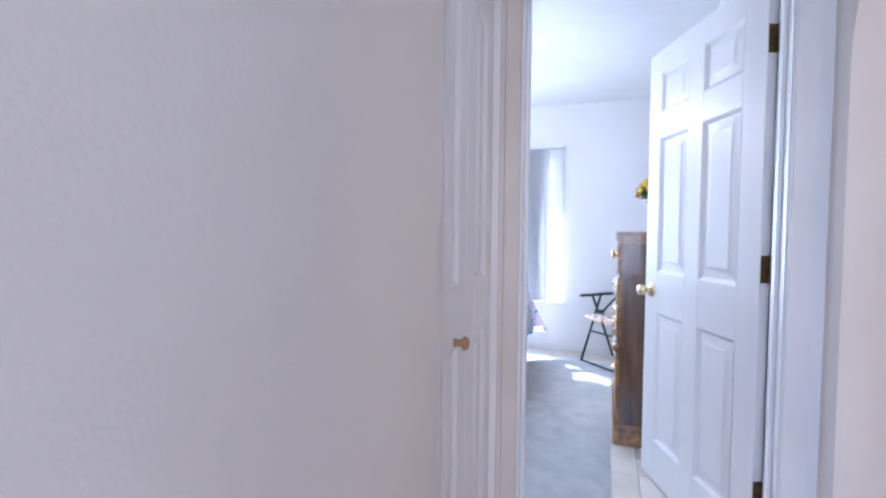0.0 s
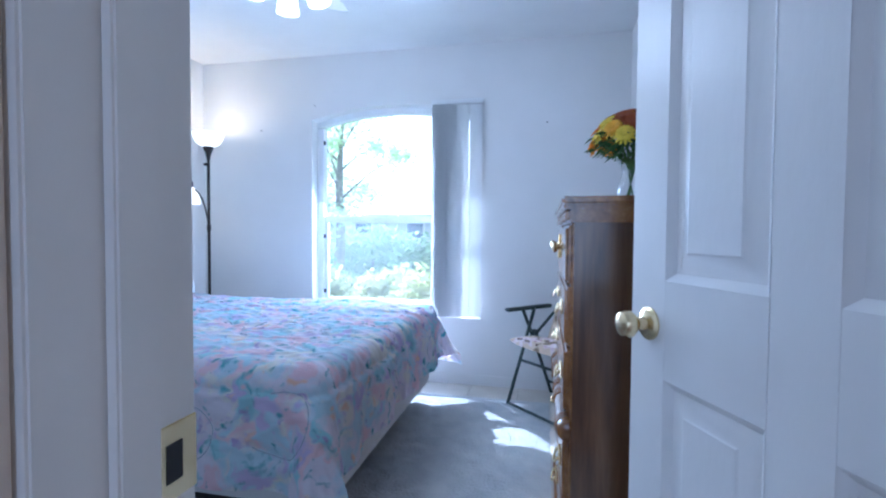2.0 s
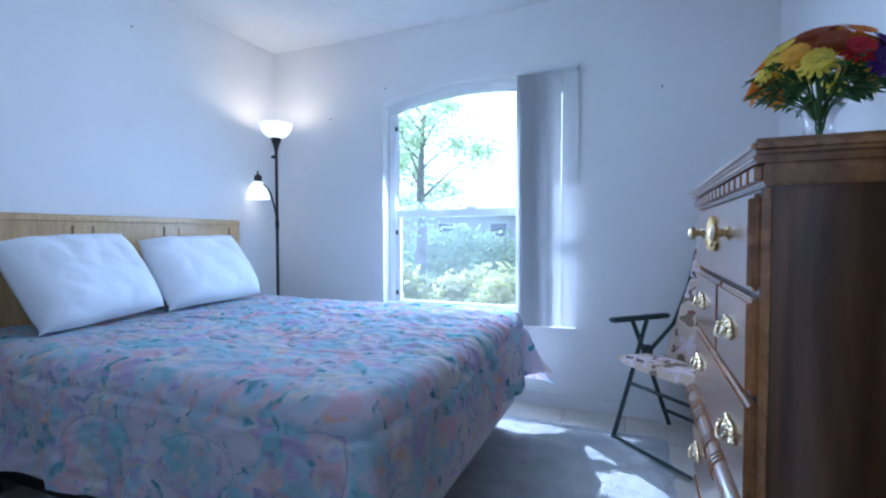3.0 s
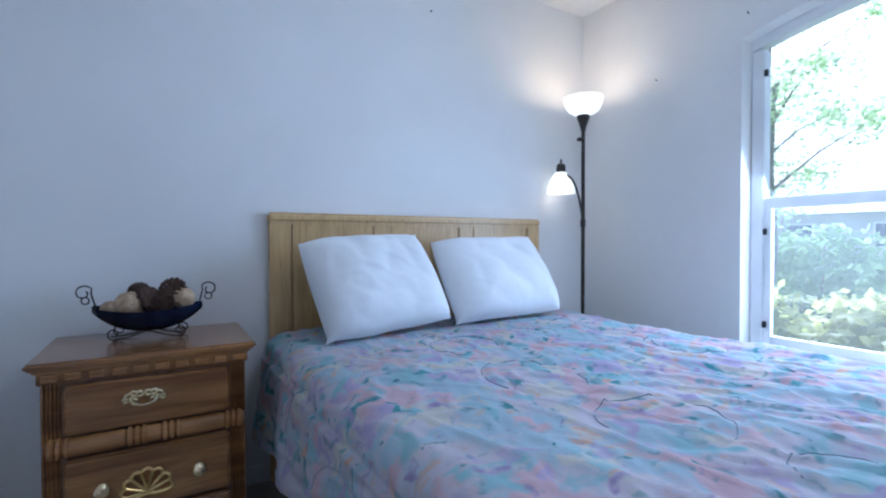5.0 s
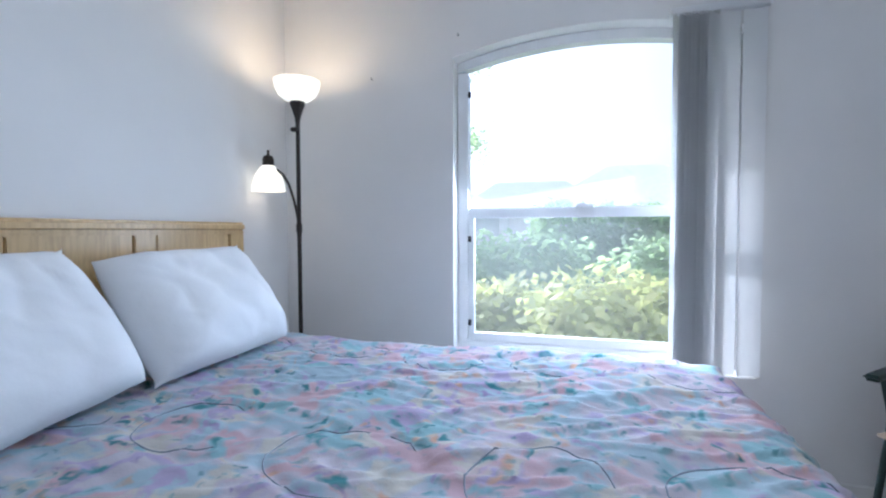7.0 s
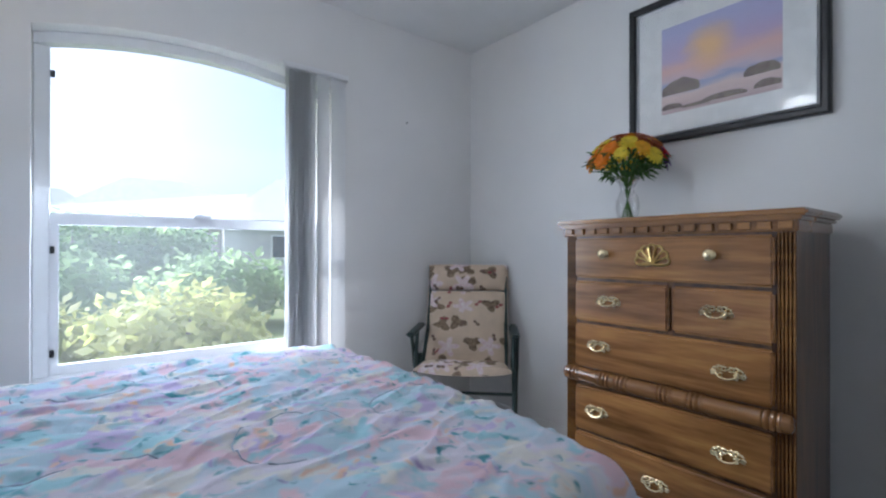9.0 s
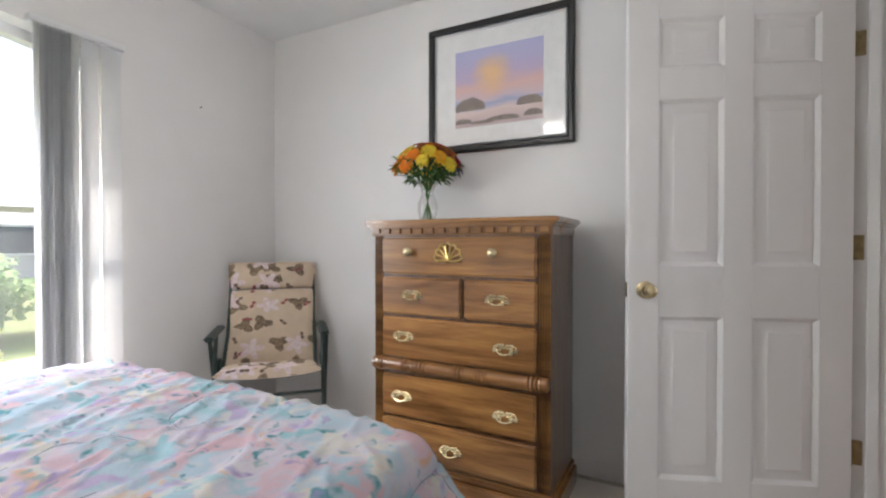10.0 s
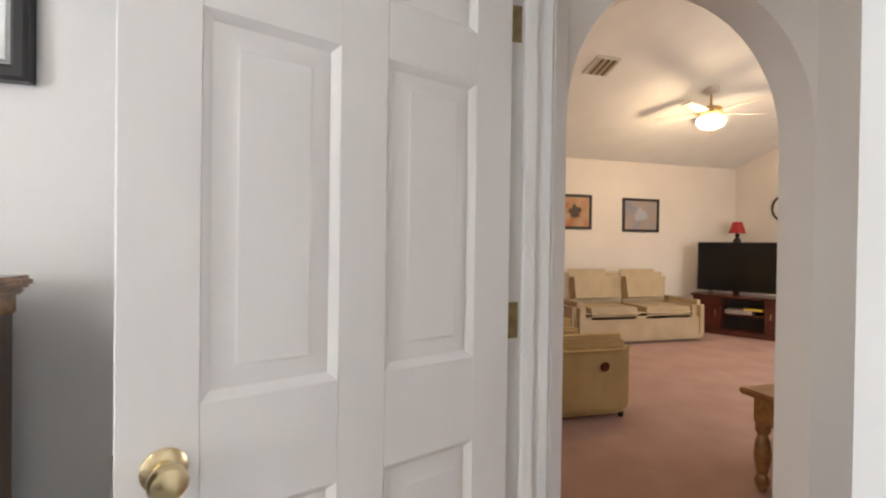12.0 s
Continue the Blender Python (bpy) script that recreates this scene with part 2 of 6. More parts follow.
def blossoms(name, base, layers, rough=0.85):
    """Printed cloth: scattered motifs of several petals, each layer turned and tinted at random. Laid out over x and over y and z together."""
    m = material(name, base, rough, second=tuple(c * 0.9 for c in base), scale=14, bump=0.15, bump_scale=160)
    n, l = m.node_tree.nodes, m.node_tree.links
    b = n["Principled BSDF"]
    last = b.inputs["Base Color"].links[0].from_socket

    def calc(op, a, c=None, d=None):
        k = n.new("ShaderNodeMath")
        k.operation = op
        for slot, v in enumerate((a, c, d)):
            if v is None:
                continue
            if isinstance(v, (int, float)):
                k.inputs[slot].default_value = v
            else:
                l.new(v, k.inputs[slot])
        return k.outputs[0]

    co, sp = n.new("ShaderNodeTexCoord"), n.new("ShaderNodeSeparateXYZ")
    l.new(co.outputs["Object"], sp.inputs[0])
    flat = n.new("ShaderNodeCombineXYZ")
    l.new(sp.outputs[0], flat.inputs[0])
    l.new(calc("MULTIPLY_ADD", sp.outputs[1], 0.9, sp.outputs[2]), flat.inputs[1])
    rag = n.new("ShaderNodeTexNoise")
    rag.inputs["Scale"].default_value, rag.inputs["Detail"].default_value = 55, 3
    l.new(co.outputs["Object"], rag.inputs[0])
    for k, (scale, one, two, size, petals, bite, share) in enumerate(layers):
        mp, vo, off, ls = n.new("ShaderNodeMapping"), n.new("ShaderNodeTexVoronoi"), n.new("ShaderNodeVectorMath"), n.new("ShaderNodeSeparateXYZ")
        mp.inputs["Scale"].default_value, mp.inputs["Location"].default_value = (scale, scale, 1), (3.7 * k + 0.4, 1.9 * k, 0)
        vo.voronoi_dimensions = "2D"
        vo.inputs["Scale"].default_value, vo.inputs["Randomness"].default_value = 1.0, 0.75
        l.new(flat.outputs[0], mp.inputs[0])
        l.new(mp.outputs[0], vo.inputs["Vector"])
        off.operation = "SUBTRACT"
        l.new(mp.outputs[0], off.inputs[0])
        l.new(vo.outputs["Position"], off.inputs[1])
        l.new(off.outputs[0], ls.inputs[0])
        rnd = n.new("ShaderNodeSeparateColor")
        l.new(vo.outputs["Color"], rnd.inputs[0])
        angle = calc("ADD", calc("ARCTAN2", ls.outputs[1], ls.outputs[0]), calc("MULTIPLY", rnd.outputs[0], 6.283))
        wave = calc("COSINE", calc("MULTIPLY", angle, petals))
        reach = calc("ADD", calc("MULTIPLY_ADD", wave, size * bite, size * (1 - bite)), calc("MULTIPLY_ADD", rag.outputs[0], size * 0.5, -size * 0.25))
        inside = calc("MULTIPLY", calc("SUBTRACT", reach, vo.outputs["Distance"]), 22.0)
        inside.node.use_clamp = True
        mask = calc("MULTIPLY", inside, calc("LESS_THAN", rnd.outputs[1], share))
        tone = n.new("ShaderNodeMix")
        tone.data_type = "RGBA"
        tone.inputs[6].default_value, tone.inputs[7].default_value = (*one, 1), (*two, 1)
        l.new(calc("MULTIPLY_ADD", rag.outputs[0], 2.4, -0.7), tone.inputs[0])
        mx = n.new("ShaderNodeMix")
        mx.data_type = "RGBA"
        l.new(mask, mx.inputs[0])
        l.new(last, mx.inputs[6])
        l.new(tone.outputs[2], mx.inputs[7])
        last = mx.outputs[2]
    l.new(last, b.inputs["Base Color"])
    return m


CUSHION = blossoms("chair_print", (0.68, 0.54, 0.40), [
    (7.0, (0.11, 0.07, 0.045), (0.34, 0.25, 0.16), 0.46, 3, 0.25, 0.62), (8.0, (0.27, 0.05, 0.06), (0.36, 0.12, 0.11), 0.25, 2, 0.45, 0.34),
    (6.0, (0.82, 0.76, 0.74), (0.66, 0.48, 0.50), 0.46, 5, 0.28, 0.60), (10.0, (0.12, 0.06, 0.06), (0.25, 0.18, 0.12), 0.27, 2, 0.4, 0.32)])


# ---- mesh tools ----
def box(bm, x0, x1, y0, y1, z0, z1, bevel=0.0, seg=2):
    vs = [bm.verts.new(p) for p in ((x0, y0, z0), (x1, y0, z0), (x1, y1, z0), (x0, y1, z0), (x0, y0, z1), (x1, y0, z1), (x1, y1, z1), (x0, y1, z1))]
    fs = [bm.faces.new([vs[i] for i in q]) for q in ((3, 2, 1, 0), (4, 5, 6, 7), (0, 1, 5, 4), (1, 2, 6, 5), (2, 3, 7, 6), (3, 0, 4, 7))]
    if bevel:
        bmesh.ops.bevel(bm, geom=list({e for f in fs for e in f.edges}), offset=bevel, segments=seg, affect="EDGES", clamp_overlap=True)
    return bm


def made(*args, **kw):
    return box(bmesh.new(), *args, **kw)


def lathe(bm, profile, centre=(0, 0, 0), seg=24, axis="Z", cap=True):
    """Turns a profile of (radius, height) about an axis."""
    c = Vector(centre)
    rings = []
    for r, h in profile:
        ring = []
        for k in range(seg):
            a = 2 * math.pi * k / seg
            p = (r * math.cos(a), r * math.sin(a), h)
            if axis == "X":
                p = (h, p[0], p[1])
            elif axis == "Y":
                p = (p[1], h, p[0])
            ring.append(bm.verts.new(c + Vector(p)))
        rings.append(ring)
    for a, b in zip(rings, rings[1:]):
        for k in range(seg):
            bm.faces.new((a[k], a[(k + 1) % seg], b[(k + 1) % seg], b[k]))
    if cap:
        bm.faces.new(rings[0][::-1])
        bm.faces.new(rings[-1])
    return bm


def tube(bm, path, r, seg=10, closed=False):
    """A round bar along a path; r is one radius or one for each point."""
    pts = [Vector(p) for p in path]
    rs = r if isinstance(r, (list, tuple)) else [r] * len(pts)
    rings, up = [], Vector((0.137, 0.21, 0.968))
    for i, p in enumerate(pts):
        a, b = pts[i - 1] if i or closed else p, pts[(i + 1) % len(pts)] if i < len(pts) - 1 or closed else p
        t = (b - a).normalized()
        s = t.cross(up)
        if s.length < 0.05:
            s = t.cross(Vector((1, 0, 0)))
        s.normalize()
        w = s.cross(t)
        rings.append([bm.verts.new(p + rs[i] * (math.cos(q) * s + math.sin(q) * w)) for q in (2 * math.pi * k / seg for k in range(seg))])
    pairs = list(zip(rings, rings[1:])) + ([(rings[-1], rings[0])] if closed else [])
    for a, b in pairs:
        for k in range(seg):
            bm.faces.new((a[k], a[(k + 1) % seg], b[(k + 1) % seg], b[k]))
    if not closed:
        bm.faces.new(rings[0][::-1])
        bm.faces.new(rings[-1])
    return bm


def ball(bm, centre, rx, ry=None, rz=None, seg=16, rings=10, bumpy=0.0):
    ry, rz = ry or rx, rz or rx
    c = Vector(centre)
    rows = []
    for i in range(rings + 1):
        a = math.pi * i / rings
        row = []
        for k in range(seg):
            b = 2 * math.pi * k / seg
            d = Vector((math.sin(a) * math.cos(b), math.sin(a) * math.sin(b), math.cos(a)))
            g = 1 + bumpy * noise.noise(d * 3.1 + c * 9)
            row.append(bm.verts.new(c + Vector((d.x * rx * g, d.y * ry * g, d.z * rz * g))))
        rows.append(row)
    for a, b in zip(rows, rows[1:]):
        for k in range(seg):
            bm.faces.new((a[k], b[k], b[(k + 1) % seg], a[(k + 1) % seg]))
    bmesh.ops.remove_doubles(bm, verts=[v for r in (rows[0], rows[-1]) for v in r], dist=1e-5)
    return bm


def mesh_of(name, bm, mat, smooth=35):
    bmesh.ops.recalc_face_normals(bm, faces=bm.faces)
    me = bpy.data.meshes.new(name)
    bm.to_mesh(me)
    bm.free()
    me.materials.append(mat)
    if smooth:
        me.shade_smooth()
        me.set_sharp_from_angle(angle=radians(smooth))
    return me


def part(name, bm, mat, parent, label="", smooth=35):
    ob = new(name, mesh_of(name, bm, mat, smooth))
    ob.parent = parent
    if label:
        ob["label"] = label
    return ob


def thing(name, label, category, m=None, group="", kind=""):
    ob = new(name)
    ob.empty_display_size = 0.1
    if m is not None:
        ob.matrix_world = m
    return tagged(ob, label, category, group, kind)


def solo(name, bm, mat, label="", category="", kind="", m=None, smooth=35, group=""):
    ob = new(name, mesh_of(name, bm, mat, smooth))
    if m is not None:
        ob.matrix_world = m
    return tagged(ob, label, category, group, kind)


def structure(name, bm, mat, label, category, smooth=35):
    return solo(name, bm, mat, label, category, "structure", smooth=smooth)


def arched(bm, along, a0, a1, b0, b1, z0, z1, o0, o1, sill, spring, rise, seg=24):
    """A wall slab with an arched opening. along: the axis in which it runs, from a0 to a1; b0, b1: its faces; the opening from o0 to o1."""
    mid, half = (o0 + o1) / 2, (o1 - o0) / 2
    if rise < half * 0.6:
        big = (half * half + rise * rise) / (2 * rise)
        arc = [(mid + half * (2 * k / seg - 1), spring + math.sqrt(big * big - (half * (2 * k / seg - 1)) ** 2) - big + rise) for k in range(seg + 1)]
    else:
        arc = [(mid + half * math.cos(math.pi * (1 - k / seg)), spring + rise * math.sin(math.pi * k / seg)) for k in range(seg + 1)]

    def point(a, b, z):
        return bm.verts.new((a, b, z) if along == "x" else (b, a, z))

    def quad(*p):
        bm.faces.new([point(*q) for q in p])

    for b in (b0, b1):
        quad((a0, b, z0), (o0, b, z0), (o0, b, z1), (a0, b, z1))
        quad((o1, b, z0), (a1, b, z0), (a1, b, z1), (o1, b, z1))
        if sill > z0:
            quad((o0, b, z0), (o1, b, z0), (o1, b, sill), (o0, b, sill))
        for p, q in zip(arc, arc[1:]):
            quad((p[0], b, p[1]), (q[0], b, q[1]), (q[0], b, z1), (p[0], b, z1))
    for p, q in zip(arc, arc[1:]):
        quad((p[0], b0, p[1]), (p[0], b1, p[1]), (q[0], b1, q[1]), (q[0], b0, q[1]))
    for o in (o0, o1):
        quad((o, b0, sill), (o, b1, sill), (o, b1, spring), (o, b0, spring))
    if sill > z0:
        quad((o0, b0, sill), (o1, b0, sill), (o1, b1, sill), (o0, b1, sill))
    for a in (a0, a1):
        quad((a, b0, z0), (a, b1, z0), (a, b1, z1), (a, b0, z1))
    quad((a0, b0, z1), (a1, b0, z1), (a1, b1, z1), (a0, b1, z1))
    quad((a0, b0, z0), (a1, b0, z0), (a1, b1, z0), (a0, b1, z0))
    bmesh.ops.remove_doubles(bm, verts=bm.verts, dist=1e-5)
    return bm


# ---- structure ----
WEST, EAST, SOUTH, NORTH, HIGH = -2.67, 0.59, 2.27, 5.26, 2.44
WIN0, WIN1, SILL, SPRING, RISE = -1.717, -0.445, 0.485, 1.956, 0.088
structure("wall_west", made(WEST - 0.12, WEST, SOUTH - 0.12, NORTH + 0.2, 0, HIGH), PAINT, "white painted bedroom wall behind the headboard", "wall")
structure("wall_east", made(EAST, EAST + 0.12, SOUTH, NORTH, 0, HIGH), PAINT, "white painted bedroom wall behind the dresser", "wall")
structure("wall_north", arched(bmesh.new(), "x", WEST, EAST + 0.12, NORTH, NORTH + 0.2, 0, HIGH, WIN0, WIN1, SILL, SPRING, RISE), PAINT, "white painted wall with an arched window opening", "wall")
bm = bmesh.new()
box(bm, WEST, -0.257, SOUTH - 0.12, SOUTH, 0, HIGH)
box(bm, 0.568, 0.78, SOUTH - 0.12, SOUTH, 0, HIGH)
box(bm, -0.257, 0.568, SOUTH - 0.12, SOUTH, 2.06, HIGH)
structure("wall_south", bm, PAINT, "white painted bedroom wall with the doorway", "wall")
structure("ceiling", made(WEST - 0.12, EAST + 0.12, SOUTH - 0.12, NORTH + 0.2, HIGH, HIGH + 0.1), CEILPAINT, "white textured bedroom ceiling", "ceiling")

# hall
HALLW, HALLE = -0.32, 0.65
bm = bmesh.new()
box(bm, HALLW - 0.12, HALLW, -1.3, 1.495, 0, HIGH)
box(bm, HALLW - 0.12, HALLW, 1.495, 2.14, 2.06, HIGH)
structure("wall_hall_west", bm, HALLPAINT, "cream painted hall wall beside a closet", "wall")
structure("trim_hall", made(HALLW - 0.12, HALLW, 2.14, SOUTH - 0.1205, 0, HIGH), HALLPAINT, "cream painted strip of hall wall by the doorway", "trim")
# Thin tan strip laid where the hall corner is only shaded.
structure("corner_shade", made(HALLW + 0.0005, -0.302, SOUTH - 0.1275, SOUTH - 0.1205, 0, 2.11), SHADETAN, "thin tan strip standing for the shaded corner by the casing", "trim")
structure("wall_closet", made(HALLW - 0.7, HALLW - 0.6, 1.3, SOUTH - 0.12, 0, HIGH), HALLPAINT, "plain wall at the back of the hall closet", "wall")
bm = arched(bmesh.new(), "y", -1.3, SOUTH - 0.12, HALLE, HALLE + 0.13, 0, HIGH, 1.12, 2.05, 0.0, 1.635, 0.465)
structure("wall_hall_east", bm, HALLPAINT, "cream painted hall wall with a round archway", "wall")
# The hall's end is out of view; its opening is added behind the fill.
bm = made(HALLW - 0.12, -0.28, -1.42, -1.3, 0, HIGH)
box(bm, 0.6, HALLE + 0.13, -1.42, -1.3, 0, HIGH)
box(bm, -0.28, 0.6, -1.42, -1.3, 2.25, HIGH)
box(bm, -0.28, 0.6, -1.42, -1.3, 0, 0.45)
structure("wall_hall_south", bm, HALLPAINT, "cream wall with an added opening at the unseen hall end", "wall")
structure("ceiling_hall", made(HALLW - 0.7, HALLE, -1.42, SOUTH - 0.12, HIGH, HIGH + 0.1), CEILPAINT, "white hall ceiling", "ceiling")

# living room
LE, LS, LN = 5.82, -4.1, 4.2
structure("wall_living_east", made(LE, LE + 0.12, LS, LN, 0, 2.62), HALLPAINT, "cream painted living room wall", "wall")
structure("wall_living_south", made(HALLE + 0.13, LE + 0.12, LS - 0.12, LS, 0, 4.3), HALLPAINT, "cream painted living room wall behind the television", "wall")
structure("wall_living_north", made(EAST + 0.12, LE + 0.12, LN, LN + 0.12, 0, 4.3), HALLPAINT, "cream painted living room end wall", "wall")
bm = bmesh.new()
box(bm, HALLE, HALLE + 0.13, LS, -3.0, 0, 4.3)
box(bm, HALLE, HALLE + 0.13, -1.3, -1.299, 0, 4.3)
box(bm, HALLE, HALLE + 0.13, -3.0, -1.3, 2.5, 4.3)
box(bm, HALLE, HALLE + 0.13, -3.0, -1.3, 0, 0.5)
box(bm, HALLE + 0.002, HALLE + 0.13, -1.299, SOUTH - 0.12, HIGH, 4.3)
box(bm, EAST + 0.12, HALLE + 0.13, SOUTH - 0.12, LN, HIGH, 4.3)
box(bm, EAST + 0.121, HALLE + 0.129, SOUTH, LN, 0, HIGH)
structure("wall_living_west", bm, HALLPAINT, "cream painted living room wall with a window opening", "wall")
bm = bmesh.new()
v = [bm.verts.new(p) for p in ((HALLE, LS - 0.12, 4.14), (LE + 0.12, LS - 0.12, 2.59), (LE + 0.12, LN + 0.12, 2.59), (HALLE, LN + 0.12, 4.14), (HALLE, LS - 0.12, 4.24), (LE + 0.12, LS - 0.12, 2.69), (LE + 0.12, LN + 0.12, 2.69), (HALLE, LN + 0.12, 4.24))]
for q in ((3, 2, 1, 0), (4, 5, 6, 7), (0, 1, 5, 4), (1, 2, 6, 5), (2, 3, 7, 6), (3, 0, 4, 7)):
    bm.faces.new([v[i] for i in q])
structure("ceiling_living", bm, CEILPAINT, "sloping vaulted living room ceiling", "ceiling")
bm = made(HALLE + 0.131, LE, LS, LN, -0.1, -0.002)
box(bm, HALLW - 0.7, HALLE + 0.131, -1.42, SOUTH - 0.06, -0.1, -0.002)
structure("floor_living", bm, CARPET, "dusty pink living room carpet", "carpet")
structure("floor", made(WEST, EAST, SOUTH - 0.06, NORTH, -0.06, -0.006), GROUT, "tiled bedroom floor with pale grout", "floor")

# baseboards
for name, b in (("west", (WEST, WEST + 0.012, SOUTH, NORTH)), ("east", (EAST - 0.012, EAST, SOUTH + 0.02, NORTH)), ("north", (WEST + 0.012, EAST - 0.012, NORTH - 0.012, NORTH)), ("south", (WEST + 0.012, -0.316, SOUTH, SOUTH + 0.012))):
    structure("baseboard_" + name, made(b[0], b[1], b[2], b[3], -0.003, 0.075, bevel=0.004), TRIM, "low white painted baseboard", "baseboard")


# ---- doorway, door and closet ----
frame_ob = thing("door_frame", "white painted door frame with moulded casing", "door frame", kind="structure")
bm = bmesh.new()
box(bm, -0.2565, -0.237, SOUTH - 0.122, SOUTH + 0.002, 0, 2.058, bevel=0.002)
part("jamb", bm, TRIM, frame_ob)
part("jamb", made(0.548, 0.567, SOUTH - 0.122, SOUTH + 0.002, 0, 2.058, bevel=0.002), TRIM, frame_ob)
part("head_jamb", made(-0.237, 0.548, SOUTH - 0.122, SOUTH + 0.002, 2.04, 2.058), TRIM, frame_ob)
part("door_stop", made(-0.237, -0.226, SOUTH - 0.075, SOUTH - 0.04, 0, 2.04, bevel=0.002), TRIM, frame_ob)
part("door_stop", made(0.537, 0.548, SOUTH - 0.075, SOUTH - 0.04, 0, 2.04, bevel=0.002), TRIM, frame_ob)
part("door_stop", made(-0.226, 0.537, SOUTH - 0.075, SOUTH - 0.04, 2.028, 2.04, bevel=0.002), TRIM, frame_ob)
for ya, yb in ((SOUTH + 0.001, SOUTH + 0.016), (SOUTH - 0.136, SOUTH - 0.121)):
    inner = ya > SOUTH
    for x0, x1 in ((-0.312 if inner else -0.300, -0.2445), (0.553, 0.587 if inner else 0.618)):
        bm = bmesh.new()
        box(bm, x0, x1, ya, yb, 0, 2.05, bevel=0.004)
        if inner:
            outer = x0 - 0.002 if x0 < 0 else x1 - 0.016
            box(bm, outer, outer + 0.018, ya + 0.004, yb + 0.006, 0.001, 2.049, bevel=0.004)
        # On the hall side the left casing carries its warm shade as colour.
        part("casing", bm, TRIM if inner or x0 > 0 else SHADETAN, frame_ob)
    part("head_casing", made(-0.312, 0.588, ya, yb + (0.003 if inner else 0), 2.05, 2.11, bevel=0.004), TRIM, frame_ob)
bm = made(-0.2372, -0.235, SOUTH - 0.036, SOUTH + 0.004, 0.885, 0.945, bevel=0.0008)
part("strike_plate", bm, PALEBRASS, frame_ob, "pale brass strike plate")
part("latch_hole", made(-0.2355, -0.2345, SOUTH - 0.028, SOUTH - 0.012, 0.9, 0.93), BLACK, frame_ob, "dark latch hole")


def panel(u0, u1, z0, z1, thick, slope=0.02, field=0.035, ring=None):
    """A raised door panel seen from both faces: the moulding slopes in, runs flat and rises to a field. Local x along the leaf, y through it."""
    bm = bmesh.new()
    steps = ((0.0, 0.0), (slope * 0.3, 0.004), (slope * 0.75, 0.012), (slope + 0.002, 0.0125), (slope + field * 0.85, 0.0055), (slope + field, 0.003))
    for side in (0, 1):
        loops = []
        for inset, deep in steps:
            y = thick - deep if side else deep
            loops.append([bm.verts.new(p) for p in ((u0 + inset, y, z0 + inset), (u1 - inset, y, z0 + inset), (u1 - inset, y, z1 - inset), (u0 + inset, y, z1 - inset))])
        for a, b in zip(loops, loops[1:]):
            for k in range(4):
                bm.faces.new((a[k], a[(k + 1) % 4], b[(k + 1) % 4], b[k]))
        bm.faces.new(loops[-1])
    return bm


def panelled(bm, width, z0, z1, thick, cols, rows):
    """Stiles and rails of a panelled leaf round the openings given by their sides."""
    xs = [0.0] + [c for col in cols for c in col] + [width]
    for i in range(0, len(xs), 2):
        box(bm, xs[i], xs[i + 1], 0, thick, z0, z1, bevel=0.0015, seg=1)
    zs = [z0] + [r for row in rows for r in row] + [z1]
    for a, b in cols:
        for i in range(0, len(zs), 2):
            box(bm, a, b, 0, thick, zs[i], zs[i + 1])
    return bm


def panel_door(name, label, m, width, z0, z1, thick, cols, rows, kind="structure"):
    d = thing(name, label, "door", m, kind=kind)
    part("leaf_frame", panelled(bmesh.new(), width, z0, z1, thick, cols, rows), DOORPAINT, d)
    for c in cols:
        for r in rows:
            part("door_panel", panel(c[0], c[1], r[0], r[1], thick), DOORPAINT, d, smooth=20)
    return d


LEAF = 111.8
door = panel_door("door_1", "open white six-panel interior door with brass knobs", pose(0.551, SOUTH + 0.018, 0, 0, 0, LEAF), 0.785, 0.012, 2.035, 0.036,
                  [(0.112, 0.342), (0.444, 0.674)], [(0.20, 0.815), (1.005, 1.63), (1.745, 1.93)])


def knob(parent, x, y, z, out, mat, r=0.027):
    """A round door knob on a rose. out: +1 or -1 along local y."""
    o = out
    bm = lathe(bmesh.new(), [(0.033, 0), (0.033, o * 0.004), (0.027, o * 0.009), (0.013, o * 0.012), (0.011, o * 0.026), (0.017, o * 0.032), (r, o * 0.043), (r * 1.02, o * 0.052), (r * 0.86, o * 0.061), (r * 0.45, o * 0.066), (0.004, o * 0.067)], (x, y, z), 28, "Y")
    return part("door_knob", bm, mat, parent, "round pale brass knob")


knob(door, 0.722, 0.036, 0.915, 1, PALEBRASS)
knob(door, 0.722, 0.0, 0.915, -1, PALEBRASS)
part("latch_plate", made(0.7845, 0.7865, 0.006, 0.030, 0.887, 0.943), OLDBRASS, door, "aged brass latch plate")
for z in (0.325, 1.075, 1.815):
    bm = bmesh.new()
    box(bm, -0.0025, -0.0005, 0.002, 0.034, z - 0.045, z + 0.045)
    lathe(bm, [(0.007, -0.047), (0.008, -0.044), (0.0075, -0.042), (0.0075, 0.042), (0.008, 0.044), (0.005, 0.05)], (-0.008, -0.006, z), 12)
    hinge = part("hinge", bm, OLDBRASS, door, "aged brass hinge")
for z in (0.325, 1.075, 1.815):
    part("hinge_plate", made(0.5445, 0.5476, SOUTH - 0.032, SOUTH + 0.002, z - 0.045, z + 0.045), OLDBRASS, frame_ob, "aged brass hinge plate")

